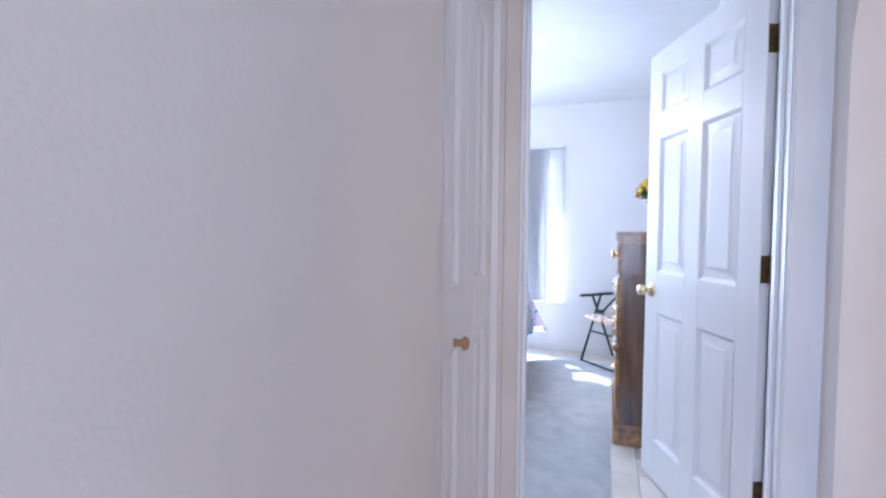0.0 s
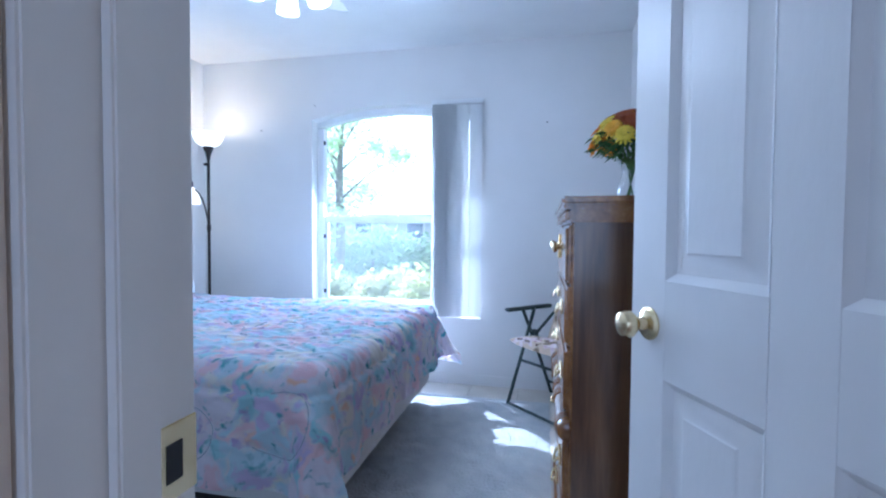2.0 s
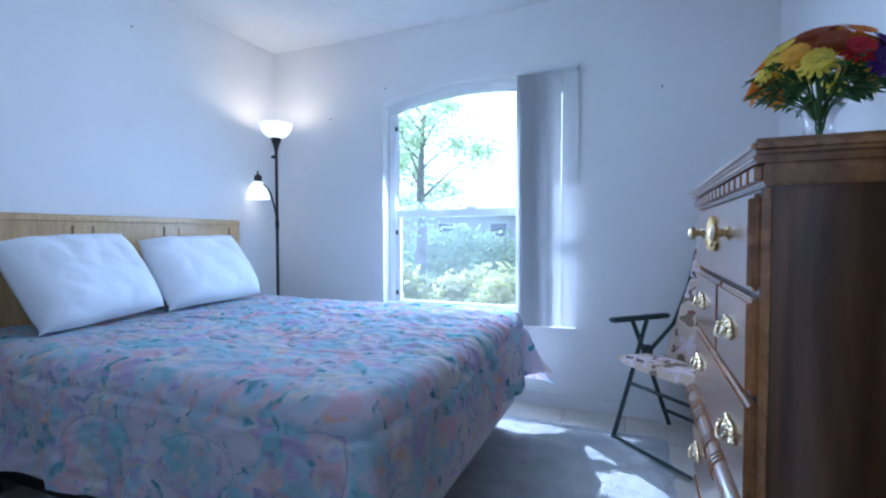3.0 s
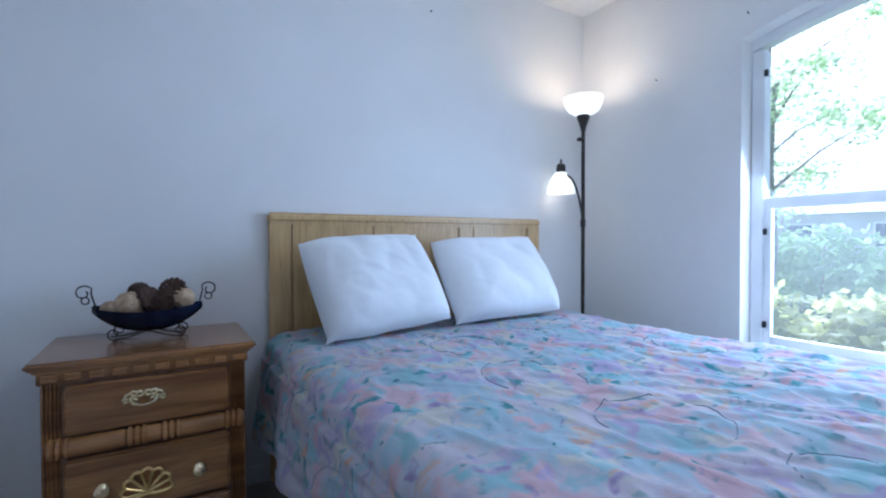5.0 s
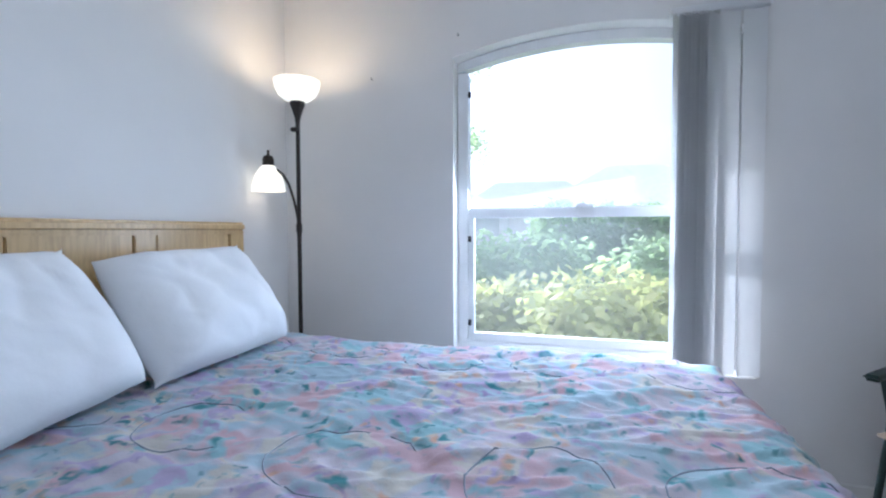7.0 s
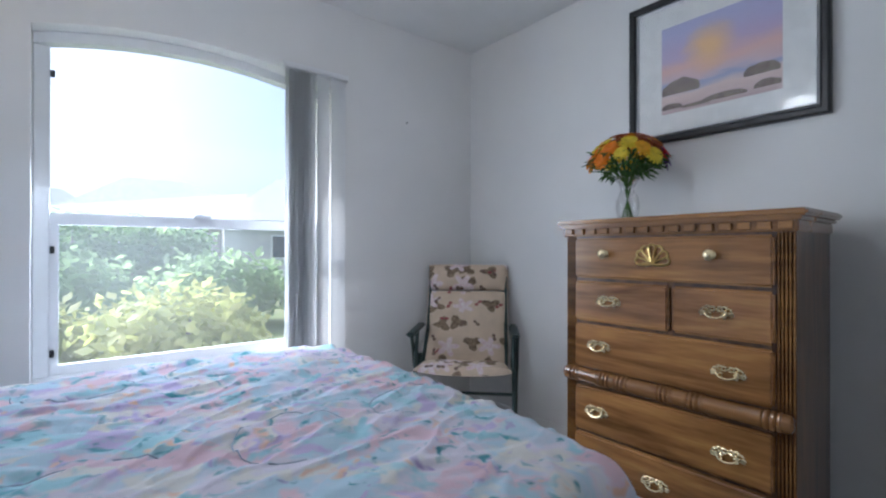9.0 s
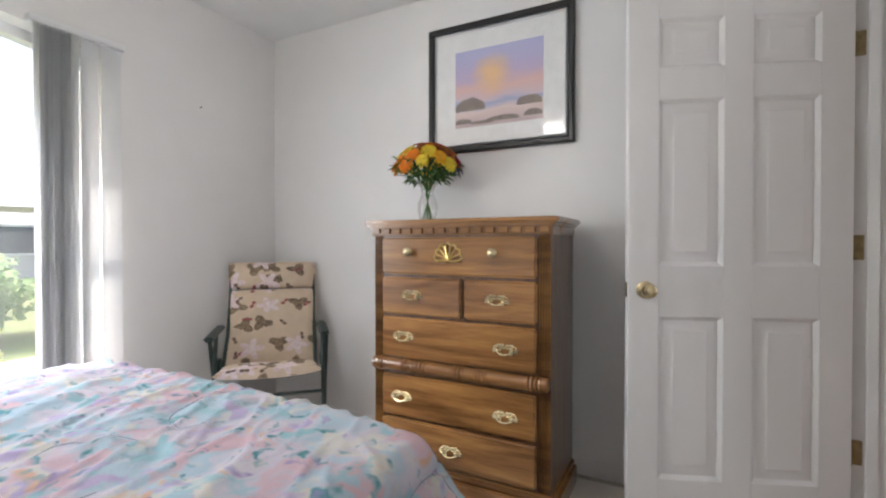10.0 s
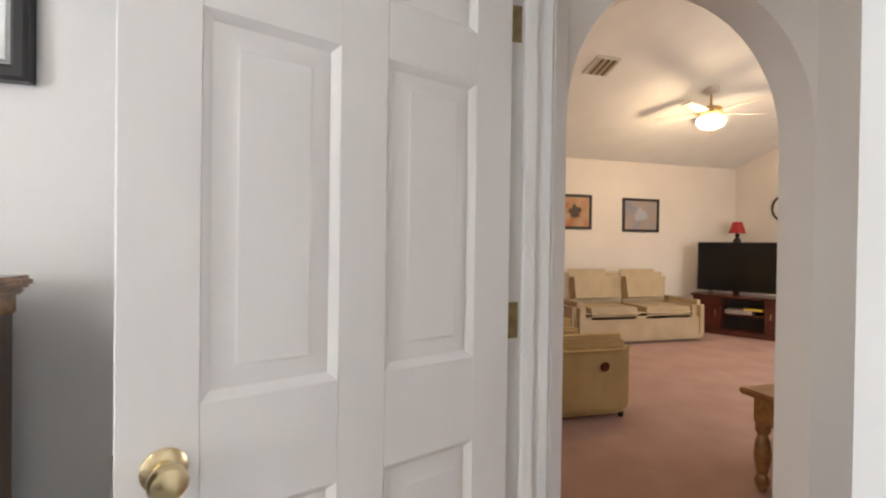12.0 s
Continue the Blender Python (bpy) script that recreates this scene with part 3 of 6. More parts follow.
closet = thing("door_2", "white panelled folding closet door with a wooden knob", "closet door", pose(HALLW - 0.025, 1.535, 0, 0, 0, 90), kind="structure")
for k in range(2):
    u = 0.300 * k
    leaf = part("door_leaf", panelled(bmesh.new(), 0.298, 0.02, 2.04, 0.03, [(0.09, 0.22)], [(0.17, 0.86), (1.04, 1.90)]), DOORPAINT, closet)
    leaf.location = (u + 0.001, 0, 0)
    for r in ((0.17, 0.86), (1.04, 1.90)):
        p = part("door_panel", panel(0.09, 0.22, r[0], r[1], 0.03, 0.016, 0.028), DOORPAINT, leaf, smooth=20)
KNOBWOOD = wood("knob_wood", (0.35, 0.19, 0.08), (0.50, 0.29, 0.13))
bm = lathe(bmesh.new(), [(0.012, 0), (0.009, -0.012), (0.012, -0.022), (0.019, -0.028), (0.019, -0.036), (0.012, -0.041), (0.002, -0.042)], (0.192, 0.0, 0.88), 20, "Y")
part("closet_knob", bm, KNOBWOOD, closet, "small turned wooden knob")
bm = bmesh.new()
box(bm, HALLW - 0.03, HALLW - 0.002, 1.4955, 1.532, 0, 2.059)
structure("trim_closet", bm, HALLPAINT, "cream painted closet edge trim", "trim")

# ---- window ----
win = thing("window_1", "white single-hung window with an arched top", "window", kind="structure")


def segment(x, lo, hi, spring, rise):
    half, mid = (hi - lo) / 2, (hi + lo) / 2
    big = (half * half + rise * rise) / (2 * rise)
    return spring + math.sqrt(max(0, big * big - (x - mid) ** 2)) - big + rise


def arc_band(lo, hi, spring, rise, wide, y0, y1, seg=28):
    bm = bmesh.new()
    rows = []
    for k in range(seg + 1):
        x = lo + (hi - lo) * k / seg
        z = segment(x, lo, hi, spring, rise)
        rows.append([bm.verts.new(p) for p in ((x, y0, z), (x, y1, z), (x, y1, z - wide), (x, y0, z - wide))])
    for a, b in zip(rows, rows[1:]):
        for k in range(4):
            bm.faces.new((a[k], a[(k + 1) % 4], b[(k + 1) % 4], b[k]))
    bm.faces.new(rows[0])
    bm.faces.new(rows[-1][::-1])
    return bm


FY0, FY1 = NORTH + 0.085, NORTH + 0.15
part("window_frame", arc_band(WIN0 + 0.002, WIN1 - 0.002, SPRING - 0.002, RISE, 0.045, FY0, FY1), VINYL, win)
part("window_frame", made(WIN0 + 0.002, WIN0 + 0.055, FY0, FY1, SILL + 0.056, SPRING - 0.049, bevel=0.004), VINYL, win)
part("window_frame", made(WIN1 - 0.055, WIN1 - 0.002, FY0, FY1, SILL + 0.056, SPRING - 0.049, bevel=0.004), VINYL, win)
part("window_frame", made(WIN0 + 0.002, WIN1 - 0.002, FY0, FY1, SILL + 0.002, SILL + 0.055, bevel=0.004), VINYL, win)
part("meeting_rail", made(WIN0 + 0.055, WIN1 - 0.055, FY0 + 0.012, FY0 + 0.05, 1.172, 1.222, bevel=0.004), VINYL, win)
part("lower_sash", made(WIN0 + 0.055, WIN0 + 0.085, FY0 + 0.01, FY0 + 0.04, SILL + 0.055, 1.172, bevel=0.003), VINYL, win)
part("lower_sash", made(WIN1 - 0.085, WIN1 - 0.055, FY0 + 0.01, FY0 + 0.04, SILL + 0.055, 1.172, bevel=0.003), VINYL, win)
part("lower_sash", made(WIN0 + 0.085, WIN1 - 0.085, FY0 + 0.01, FY0 + 0.04, SILL + 0.055, SILL + 0.097, bevel=0.003), VINYL, win)
bm = made(-1.13, -1.05, FY0 - 0.004, FY0 + 0.02, 1.2222, 1.235, bevel=0.003)
box(bm, -1.12, -1.085, FY0 - 0.012, FY0, 1.228, 1.239, bevel=0.002)
part("sash_lock", bm, VINYL, win)
for z in (0.62, 1.05, 1.78):
    part("sash_clip", made(WIN0 + 0.056, WIN0 + 0.072, FY0 - 0.006, FY0 + 0.006, z, z + 0.03, bevel=0.002), BLACK, win, "small dark sash clip")
for z0, z1, y in ((SILL + 0.07, 1.177, FY0 + 0.025), (1.217, None, FY0 + 0.045)):
    bm = bmesh.new()
    lo, hi = WIN0 + 0.05, WIN1 - 0.05
    top = [(lo + (hi - lo) * k / 16) for k in range(17)]
    if z1 is None:
        up = [bm.verts.new((x, y, segment(x, WIN0, WIN1, SPRING, RISE) - 0.035)) for x in top]
    else:
        up = [bm.verts.new((x, y, z1)) for x in top]
    bm.faces.new([bm.verts.new((lo, y, z0)), bm.verts.new((hi, y, z0))] + up[::-1])
    pane = part("pane", bm, VEILGLASS, win, smooth=0)
    pane.visible_shadow = False
part("window_sill", made(WIN0 - 0.02, WIN1 + 0.045, NORTH - 0.03, FY0 + 0.002, SILL - 0.02, SILL + 0.004, bevel=0.005), TRIM, win, "white stone window sill")


# ---- bedroom things ----
# vertical blind, drawn to one side
blind = thing("vertical_blind", "grey-white vertical blind stacked open beside the window", "blind")
part("head_rail", made(-0.755, -0.385, NORTH - 0.075, NORTH - 0.03, 2.005, 2.035, bevel=0.003), BLIND, blind)
for k in range(11):
    x = -0.718 + 0.0165 * k if k < 9 else (-0.528, -0.437)[k - 9]
    turn = 50 if k < 9 else (16, 7)[k - 9]
    bm = bmesh.new()
    for s in range(9):
        u = -0.044 + 0.011 * s
        bend = 0.006 * (1 - (u / 0.044) ** 2)
        for d in (0, 0.0012):
            bm.verts.new((u, bend + d, 0.497)), bm.verts.new((u, bend + d, 2.004))
    bm.verts.ensure_lookup_table()
    vs = bm.verts
    for s in range(8):
        a, b = 4 * s, 4 * (s + 1)
        bm.faces.new((vs[a], vs[b], vs[b + 1], vs[a + 1]))
        bm.faces.new((vs[a + 2], vs[a + 3], vs[b + 3], vs[b + 2]))
    slat = part("slat", bm, BLIND, blind)
    slat.matrix_local = pose(x, NORTH - 0.055 - 0.004 * math.sin(k * 1.7), 0, 0, 0, turn + 4 * math.sin(k * 2.3))

# bed
BX0, BX1, BY0, BY1, BTOP = -2.58, -0.70, 3.36, 4.86, 0.62
bed = thing("bed", "queen bed with a maple headboard and white box spring", "bed", pose(0, 0, 0))
part("box_spring", made(BX0, -0.668, BY0 + 0.02, BY1 - 0.02, 0.13, 0.38, bevel=0.03, seg=3), TICKING, bed, "white cloth box spring")
part("mattress", made(BX0, BX1 - 0.06, BY0 + 0.01, BY1 - 0.01, 0.38, BTOP - 0.03, bevel=0.05, seg=4), LINEN, bed)
for y in (BY0 + 0.03, BY1 - 0.06):
    part("bed_rail", made(BX0, BX1 - 0.02, y, y + 0.03, 0.10, 0.129), IRON, bed)
for x in (BX0 + 0.1, BX1 - 0.15):
    for y in (BY0 + 0.06, BY1 - 0.09):
        part("leg", lathe(bmesh.new(), [(0.02, 0), (0.024, 0.01), (0.016, 0.03), (0.014, 0.11)], (x, y, 0), 12), IRON, bed)
HB0, HB1, HBZ = 3.34, 4.85, 1.15
part("headboard_panel", made(-2.66, -2.64, HB0 + 0.02, HB1 - 0.02, 0.3, HBZ - 0.03), MAPLE, bed)
bm = made(-2.668, -2.612, HB0 - 0.005, HB1 + 0.005, HBZ - 0.042, HBZ, bevel=0.012, seg=3)
box(bm, -2.662, -2.622, HB0, HB1, HBZ - 0.055, HBZ - 0.04, bevel=0.004)
part("headboard_rail", bm, MAPLE, bed)
for y0, y1 in ((HB0, 3.43), (3.436, 3.806), (3.812, 3.9), (3.906, 4.286), (4.292, 4.38), (4.386, 4.756), (4.762, HB1)):
    part("headboard_board", made(-2.645, -2.628 if y1 - y0 > 0.2 else -2.624, y0, y1, 0.3, HBZ - 0.05, bevel=0.003), MAPLE, bed)
for y in (HB0 + 0.002, HB1 - 0.062):
    part("headboard_leg", made(-2.665, -2.63, y, y + 0.06, 0, 0.32, bevel=0.003), MAPLE, bed)

# comforter: a cloth laid over the mattress, hanging over the foot and both sides
CX0, CX1, CY0, CY1, DROPX, DROPY, RAD = -2.60, -0.70, 3.40, 4.80, 0.36, 0.43, 0.07


def drape(px, py):
    foot = CX1 - 0.05 * max(0.0, min(1.0, (3.8 - py) / 0.4))
    dx, dy = max(0.0, px - foot), (py - CY1 if py > CY1 else min(0.0, py - CY0))
    d = (dx ** 4 + dy ** 4) ** 0.25
    base = Vector((min(px, foot), min(max(py, CY0), CY1), BTOP + 0.012))
    if d < 1e-6:
        return base, Vector((0, 0, 1))
    out = Vector((dx, dy, 0)).normalized()
    a = d / RAD
    if a < math.pi / 2:
        n = out * math.sin(a) + Vector((0, 0, math.cos(a)))
        return base + out * RAD * math.sin(a) + Vector((0, 0, -RAD * (1 - math.cos(a)))), n
    rest = d - RAD * math.pi / 2
    return base + out * (RAD + 0.07 * rest + 0.5 * rest * (out.x * out.y) ** 2 * 4) + Vector((0, 0, -RAD - rest)), (out + Vector((0, 0, 0.06))).normalized()


def quilt_ovals():
    """Middles and half sizes of the stitched ovals, in staggered rows."""
    for a in range(6):
        for b in range(6):
            yield CX0 + 0.22 + 0.40 * a + (0.17 if b % 2 else 0.0), CY0 - 0.26 + 0.37 * b + 0.03 * math.sin(a * 2.1), 0.155 + 0.02 * math.sin(3 * a + b), 0.12 + 0.02 * math.cos(a + 2 * b)


OVALS = list(quilt_ovals())[::2]


def quilt(px, py):
    """The comforter's upper face over the point (px, py) of the flat cloth."""
    p, n = drape(px, py)
    w = Vector((px, py, 0))
    bent = w + Vector((noise.noise(w * 2.1), noise.noise(w * 1.9 + Vector((5, 2, 0))), 0)) * 0.04
    near = min(abs(math.hypot((bent.x - x) / a, (bent.y - y) / b) - 1) * min(a, b) for x, y, a, b in OVALS)
    groove = math.exp(-(near / 0.016) ** 2)
    fold = noise.noise(Vector((px * 4.0 + py * 2.5, py * 13.0 - px * 7.0, 1.7)))
    crease = noise.noise(Vector((px * 9.0, py * 26.0 + px * 9, 4.0)))
    sharp = max(0.0, 1 - 7 * abs(noise.noise(Vector((px * 3.5 + py * 2.0, py * 11.0 - px * 5.0, 9.0)))))
    side = 0.6 + 0.4 * min(1.0, max(0.0, (py - 3.5) / 0.7))
    h = 0.004 + 0.006 * (1 - groove) + side * (0.010 * fold + 0.006 * crease + 0.010 * sharp + 0.004 * noise.noise(Vector((px * 16.0, py * 44.0 + px * 12, 2.0)))) + 0.012 * noise.noise(w * 2.6 + Vector((0, 0, 8)))
    if p.z < BTOP - RAD:
        wave = math.sin((px if abs(n.y) > 0.5 else py) * 17 + 2 * noise.noise(w * 3))
        h += 0.02 * wave * min(1.0, (BTOP - RAD - p.z) / 0.2) + 0.015
    p = p + n * (h + 0.004)
    p.z = max(p.z, 0.03)
    return p


bm = bmesh.new()
NX, NY = 230, 260
ENDX, LOWY, HIGHY = CX1 + DROPX, CY0 - DROPY, CY1 + DROPY
grid = [[bm.verts.new(quilt(CX0 + (ENDX - CX0) * i / NX, LOWY + (HIGHY - LOWY) * j / NY)) for j in range(NY + 1)] for i in range(NX + 1)]
for i in range(NX):
    for j in range(NY):
        bm.faces.new((grid[i][j], grid[i + 1][j], grid[i + 1][j + 1], grid[i][j + 1]))
bmesh.ops.solidify(bm, geom=bm.faces[:], thickness=0.012)
comforter = solo("comforter", bm, COMFORTER, "pastel floral quilted comforter spread over the bed", "comforter", smooth=80)
THREAD = material("quilting_thread", (0.34, 0.40, 0.50), 0.8, scale=30)
for turn, (x, y, a, b) in enumerate(OVALS):
    line = []
    for k in range(34):
        q = 2 * math.pi * k / 48 + 1.9 * turn
        px, py = x + a * math.cos(q), y + b * math.sin(q)
        w = Vector((px, py, 0))
        px, py = px - 0.04 * noise.noise(w * 2.1), py - 0.04 * noise.noise(w * 1.9 + Vector((5, 2, 0)))
        if CX0 + 0.02 < px < ENDX - 0.02 and LOWY + 0.02 < py < HIGHY - 0.02:
            line.append(quilt(px, py) + Vector((0, 0, 0.0005)))
        elif len(line) > 8:
            break
        else:
            line = []
    if len(line) > 8:
        part("stitch_line", tube(bmesh.new(), line, 0.0016, 5), THREAD, comforter, "dark quilting stitch")


def pillow(m, w, h, t, seed):
    bm = bmesh.new()
    n = 48
    top, bot = [], []
    for i in range(n + 1):
        ra, rb = [], []
        for j in range(n + 1):
            u, v = -1 + 2 * i / n, -1 + 2 * j / n
            pin = 1 - 0.10 * (1 - abs(v)) * abs(u) ** 3
            pin2 = 1 - 0.10 * (1 - abs(u)) * abs(v) ** 3
            cr = 1 - 0.03 * (abs(u) * abs(v)) ** 3 + 0.05 * max(0.0, u * v) ** 24
            x, y = u * w / 2 * cr * (1 - 0.01 * (1 - v * v) * u * u), v * h / 2 * cr * (1 - 0.02 * (1 - u * u) * v * v + 0.05 * noise.noise(Vector((u * 1.4, v, seed + 9))))
            e = (max(0.0, 1 - abs(u) ** 3.4) * max(0.0, 1 - abs(v) ** 3.4)) ** 0.5
            nz = 0.03 * noise.noise(Vector((u * 0.9, v * 1.0, seed))) + 0.022 * abs(noise.noise(Vector((u * 1.5 + v * 0.7, v * 1.1 - u * 0.8, seed + 3)))) + 0.007 * noise.noise(Vector((u * 2.6 - v, v * 2.2 + u, seed + 5))) + 0.0035 * max(0.0, 1 - 4 * abs(noise.noise(Vector((u * 1.6 + v * 1.9, v * 1.3 - u * 1.7, seed + 8)))))
            ra.append(bm.verts.new((x, y, t / 2 * e + nz * e + 0.002)))
            rb.append(bm.verts.new((x, y, -t / 2 * e * 0.8 + nz * e * 0.5 - 0.002)))
        top.append(ra), bot.append(rb)
    for i in range(n):
        for j in range(n):
            bm.faces.new((top[i][j], top[i + 1][j], top[i + 1][j + 1], top[i][j + 1]))
            bm.faces.new((bot[i][j], bot[i][j + 1], bot[i + 1][j + 1], bot[i + 1][j]))
    for k in range(n):
        for a, b, c, d in ((top[k][0], bot[k][0], bot[k + 1][0], top[k + 1][0]), (top[k + 1][n], bot[k + 1][n], bot[k][n], top[k][n]), (top[0][k + 1], bot[0][k + 1], bot[0][k], top[0][k]), (top[n][k], bot[n][k], bot[n][k + 1], top[n][k + 1])):
            bm.faces.new((a, b, c, d))
    return solo("pillow", bm, LINEN, "plump white cotton pillow leaning on the headboard", "pillow", m=m, smooth=80, group="pillows")


def leaning(x, y, z, lean, yaw, roll):
    return pose(x, y, z, 0, 0, yaw) @ pose(0, 0, 0, 0, lean, 0) @ pose(0, 0, 0, 0, 0, 90 + roll)


pillow(leaning(-2.375, 3.722, 0.855, 55, 4, 4), 0.575, 0.45, 0.20, 1.0)
pillow(leaning(-2.39, 4.355, 0.852, 56, -3, 2), 0.61, 0.44, 0.19, 6.0)


# dresser and nightstand share their mouldings and brasses
def bail(parent, x, y, z, s=1.0):
    """An ornate brass pull on a face that looks to local -x."""
    bm = bmesh.new()
    for sy in (-1, 1):
        for dy, dz, r in ((0.040, 0.004, 0.011), (0.028, 0.014, 0.008), (0.026, -0.010, 0.008), (0.012, 0.013, 0.008), (0.050, -0.004, 0.006)):
            ring = [(x - 0.003, y + s * (sy * dy + r * math.cos(a)), z + s * (dz + r * math.sin(a))) for a in (2 * math.pi * k / 12 for k in range(12))]
            tube(bm, ring, 0.0043 * s, 6, closed=True)
        ball(bm, (x - 0.012, y + sy * 0.036 * s, z + 0.004 * s), 0.006 * s, seg=8, rings=6)
    tube(bm, [(x - 0.003, y - 0.045 * s, z), (x - 0.003, y - 0.02 * s, z + 0.006 * s), (x - 0.003, y, z + 0.010 * s), (x - 0.003, y + 0.02 * s, z + 0.006 * s), (x - 0.003, y + 0.045 * s, z)], 0.003 * s, 6)
    tube(bm, [(x - 0.012 - 0.010 * math.sin(math.pi * k / 12), y + s * 0.036 * math.cos(math.pi * k / 12), z + s * (0.004 - 0.022 * math.sin(math.pi * k / 12))) for k in range(13)], 0.0042 * s, 8)
    return part("drawer_pull", bm, PALEBRASS, parent, "ornate brass drawer pull")


def shell(parent, x, y, z, s=1.0):
    """An open brass scallop shell."""
    bm = bmesh.new()
    lobes, edge = 7, []
    for k in range(lobes):
        a0, a1 = math.pi * (k / lobes * 1.16 - 0.08), math.pi * ((k + 1) / lobes * 1.16 - 0.08)
        for q in range(5):
            a = a0 + (a1 - a0) * q / 4
            r = 0.050 + 0.008 * math.sin(math.pi * q / 4)
            edge.append((x - 0.004, y + s * r * math.cos(a), z + s * (r * math.sin(a) * 0.95 - 0.018)))
        tube(bm, [(x - 0.006, y, z - 0.026 * s), (x - 0.005, y + s * 0.026 * math.cos(a0), z + s * (0.024 * math.sin(a0) - 0.02)), (x - 0.004, y + s * 0.050 * math.cos(a0), z + s * (0.0475 * math.sin(a0) - 0.018))], 0.0038 * s, 6)
    tube(bm, edge, 0.0044 * s, 6)
    tube(bm, [edge[-1], (x - 0.005, y - 0.02 * s, z - 0.032 * s), (x - 0.006, y, z - 0.028 * s), (x - 0.005, y + 0.02 * s, z - 0.032 * s), edge[0]], 0.005 * s, 6)
    return part("shell_ornament", bm, BRASS, parent, "brass scallop shell")


def round_pull(parent, x, y, z):
    return part("drawer_knob", lathe(bmesh.new(), [(0.015, 0), (0.015, -0.003), (0.008, -0.008), (0.009, -0.016), (0.017, -0.021), (0.019, -0.028), (0.013, -0.034), (0.002, -0.037)], (x, y, z), 18, "X"), PALEBRASS, parent, "round brass drawer knob")


def drawer(parent, x, y0, y1, z0, z1):
    bm = made(x - 0.006, x + 0.02, y0, y1, z0, z1, bevel=0.009, seg=3)
    return part("drawer", bm, WALNUT, parent)


def turned_rail(parent, x, y0, y1, z, r, marks):
    prof, n = [(r * 0.55, y0), (r * 0.9, y0 + 0.006), (r, y0 + 0.014)], []
    for c in marks:
        for o in (-0.018, 0.0, 0.018):
            prof += [(r, c + o - 0.0075), (r * 1.12, c + o - 0.004), (r * 1.12, c + o + 0.004), (r * 0.86, c + o + 0.008)]
        prof += [(r, c + 0.03)]
    prof = sorted(prof + [(r, y1 - 0.014), (r * 0.9, y1 - 0.006), (r * 0.55, y1)], key=lambda q: q[1])
    return part("turned_rail", lathe(bmesh.new(), prof, (x, 0, z), 20, "Y"), WALNUT, parent)


def fluted(parent, x, y0, y1, z0, z1):
    """A corner post with upright flutes on its front."""
    bm = bmesh.new()
    box(bm, x + 0.006, x + 0.05, y0, y1, z0, z1)
    n = 4
    w = (y1 - y0) / (2 * n + 1)
    for k in range(n + 1):
        box(bm, x, x + 0.007, y0 + 2 * k * w, y0 + (2 * k + 1) * w, z0, z1, bevel=0.002, seg=1)
    return part("fluted_post", bm, WALNUT, parent)


def dentils(parent, x, y0, y1, z0, z1, count):
    step = (y1 - y0) / count
    for k in range(count):
        ob = part("dentil", made(x, x + 0.012, y0 + (k + 0.16) * step, y0 + (k + 0.84) * step, z0, z1, bevel=0.002, seg=1), WALNUT, parent)


# dresser: faces local -x, its middle at local y = 0, its back at local x = 0
DW, DD = 0.415, 0.375
dresser = thing("dresser", "tall brown pine dresser with brass pulls", "dresser", pose(0.497, 3.682, 0))
# The body takes the darkened pine, so its sides read as shaded.
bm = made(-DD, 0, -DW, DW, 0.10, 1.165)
part("body", bm, WALNUTSHADE, dresser)
bm = made(-DD - 0.036, 0.0, -DW - 0.035, DW + 0.035, 1.172, 1.195, bevel=0.007, seg=3)
box(bm, -DD - 0.03, -0.001, -DW - 0.02, DW + 0.02, 1.160, 1.173, bevel=0.004)
part("top", bm, WALNUT, dresser)
bm = made(-DD - 0.014, -0.002, -DW - 0.008, DW + 0.008, 1.125, 1.161, bevel=0.003)
part("frieze", bm, WALNUT, dresser)
dentils(dresser, -DD - 0.025, -DW - 0.006, DW + 0.006, 1.134, 1.157, 15)
bm = made(-DD - 0.03, 0.0, -DW - 0.022, DW + 0.022, 0.0, 0.085, bevel=0.006)
box(bm, -DD - 0.018, -0.001, -DW - 0.012, DW + 0.012, 0.085, 0.112, bevel=0.008)
part("plinth", bm, WALNUT, dresser)
for y0, y1 in ((-DW + 0.002, -DW + 0.048), (DW - 0.048, DW - 0.002)):
    fluted(dresser, -DD - 0.006, y0, y1, 0.113, 1.124)
FX = -DD - 0.016
IN = DW - 0.052
drawer(dresser, FX, -IN, IN, 0.952, 1.118)
drawer(dresser, FX, -IN, -0.05, 0.772, 0.940)
drawer(dresser, FX, -0.038, IN, 0.772, 0.940)
drawer(dresser, FX, -IN, IN, 0.578, 0.760)
drawer(dresser, FX, -IN, IN, 0.312, 0.500)
drawer(dresser, FX, -IN, IN, 0.122, 0.300)
turned_rail(dresser, -DD - 0.012, -DW + 0.002, DW - 0.002, 0.542, 0.030, (-0.36, -0.135, -0.03, 0.14, 0.22, 0.36))
shell(dresser, FX - 0.006, 0.02, 1.048, 1.12)
for y in (-0.185, 0.215):
    round_pull(dresser, FX - 0.006, y, 1.052)
for y, z in ((-0.20, 0.86), (0.20, 0.86), (-0.235, 0.665), (0.245, 0.675), (-0.235, 0.395), (0.255, 0.405), (0.01, 0.205)):
    bail(dresser, FX - 0.006, y, z, 0.92)

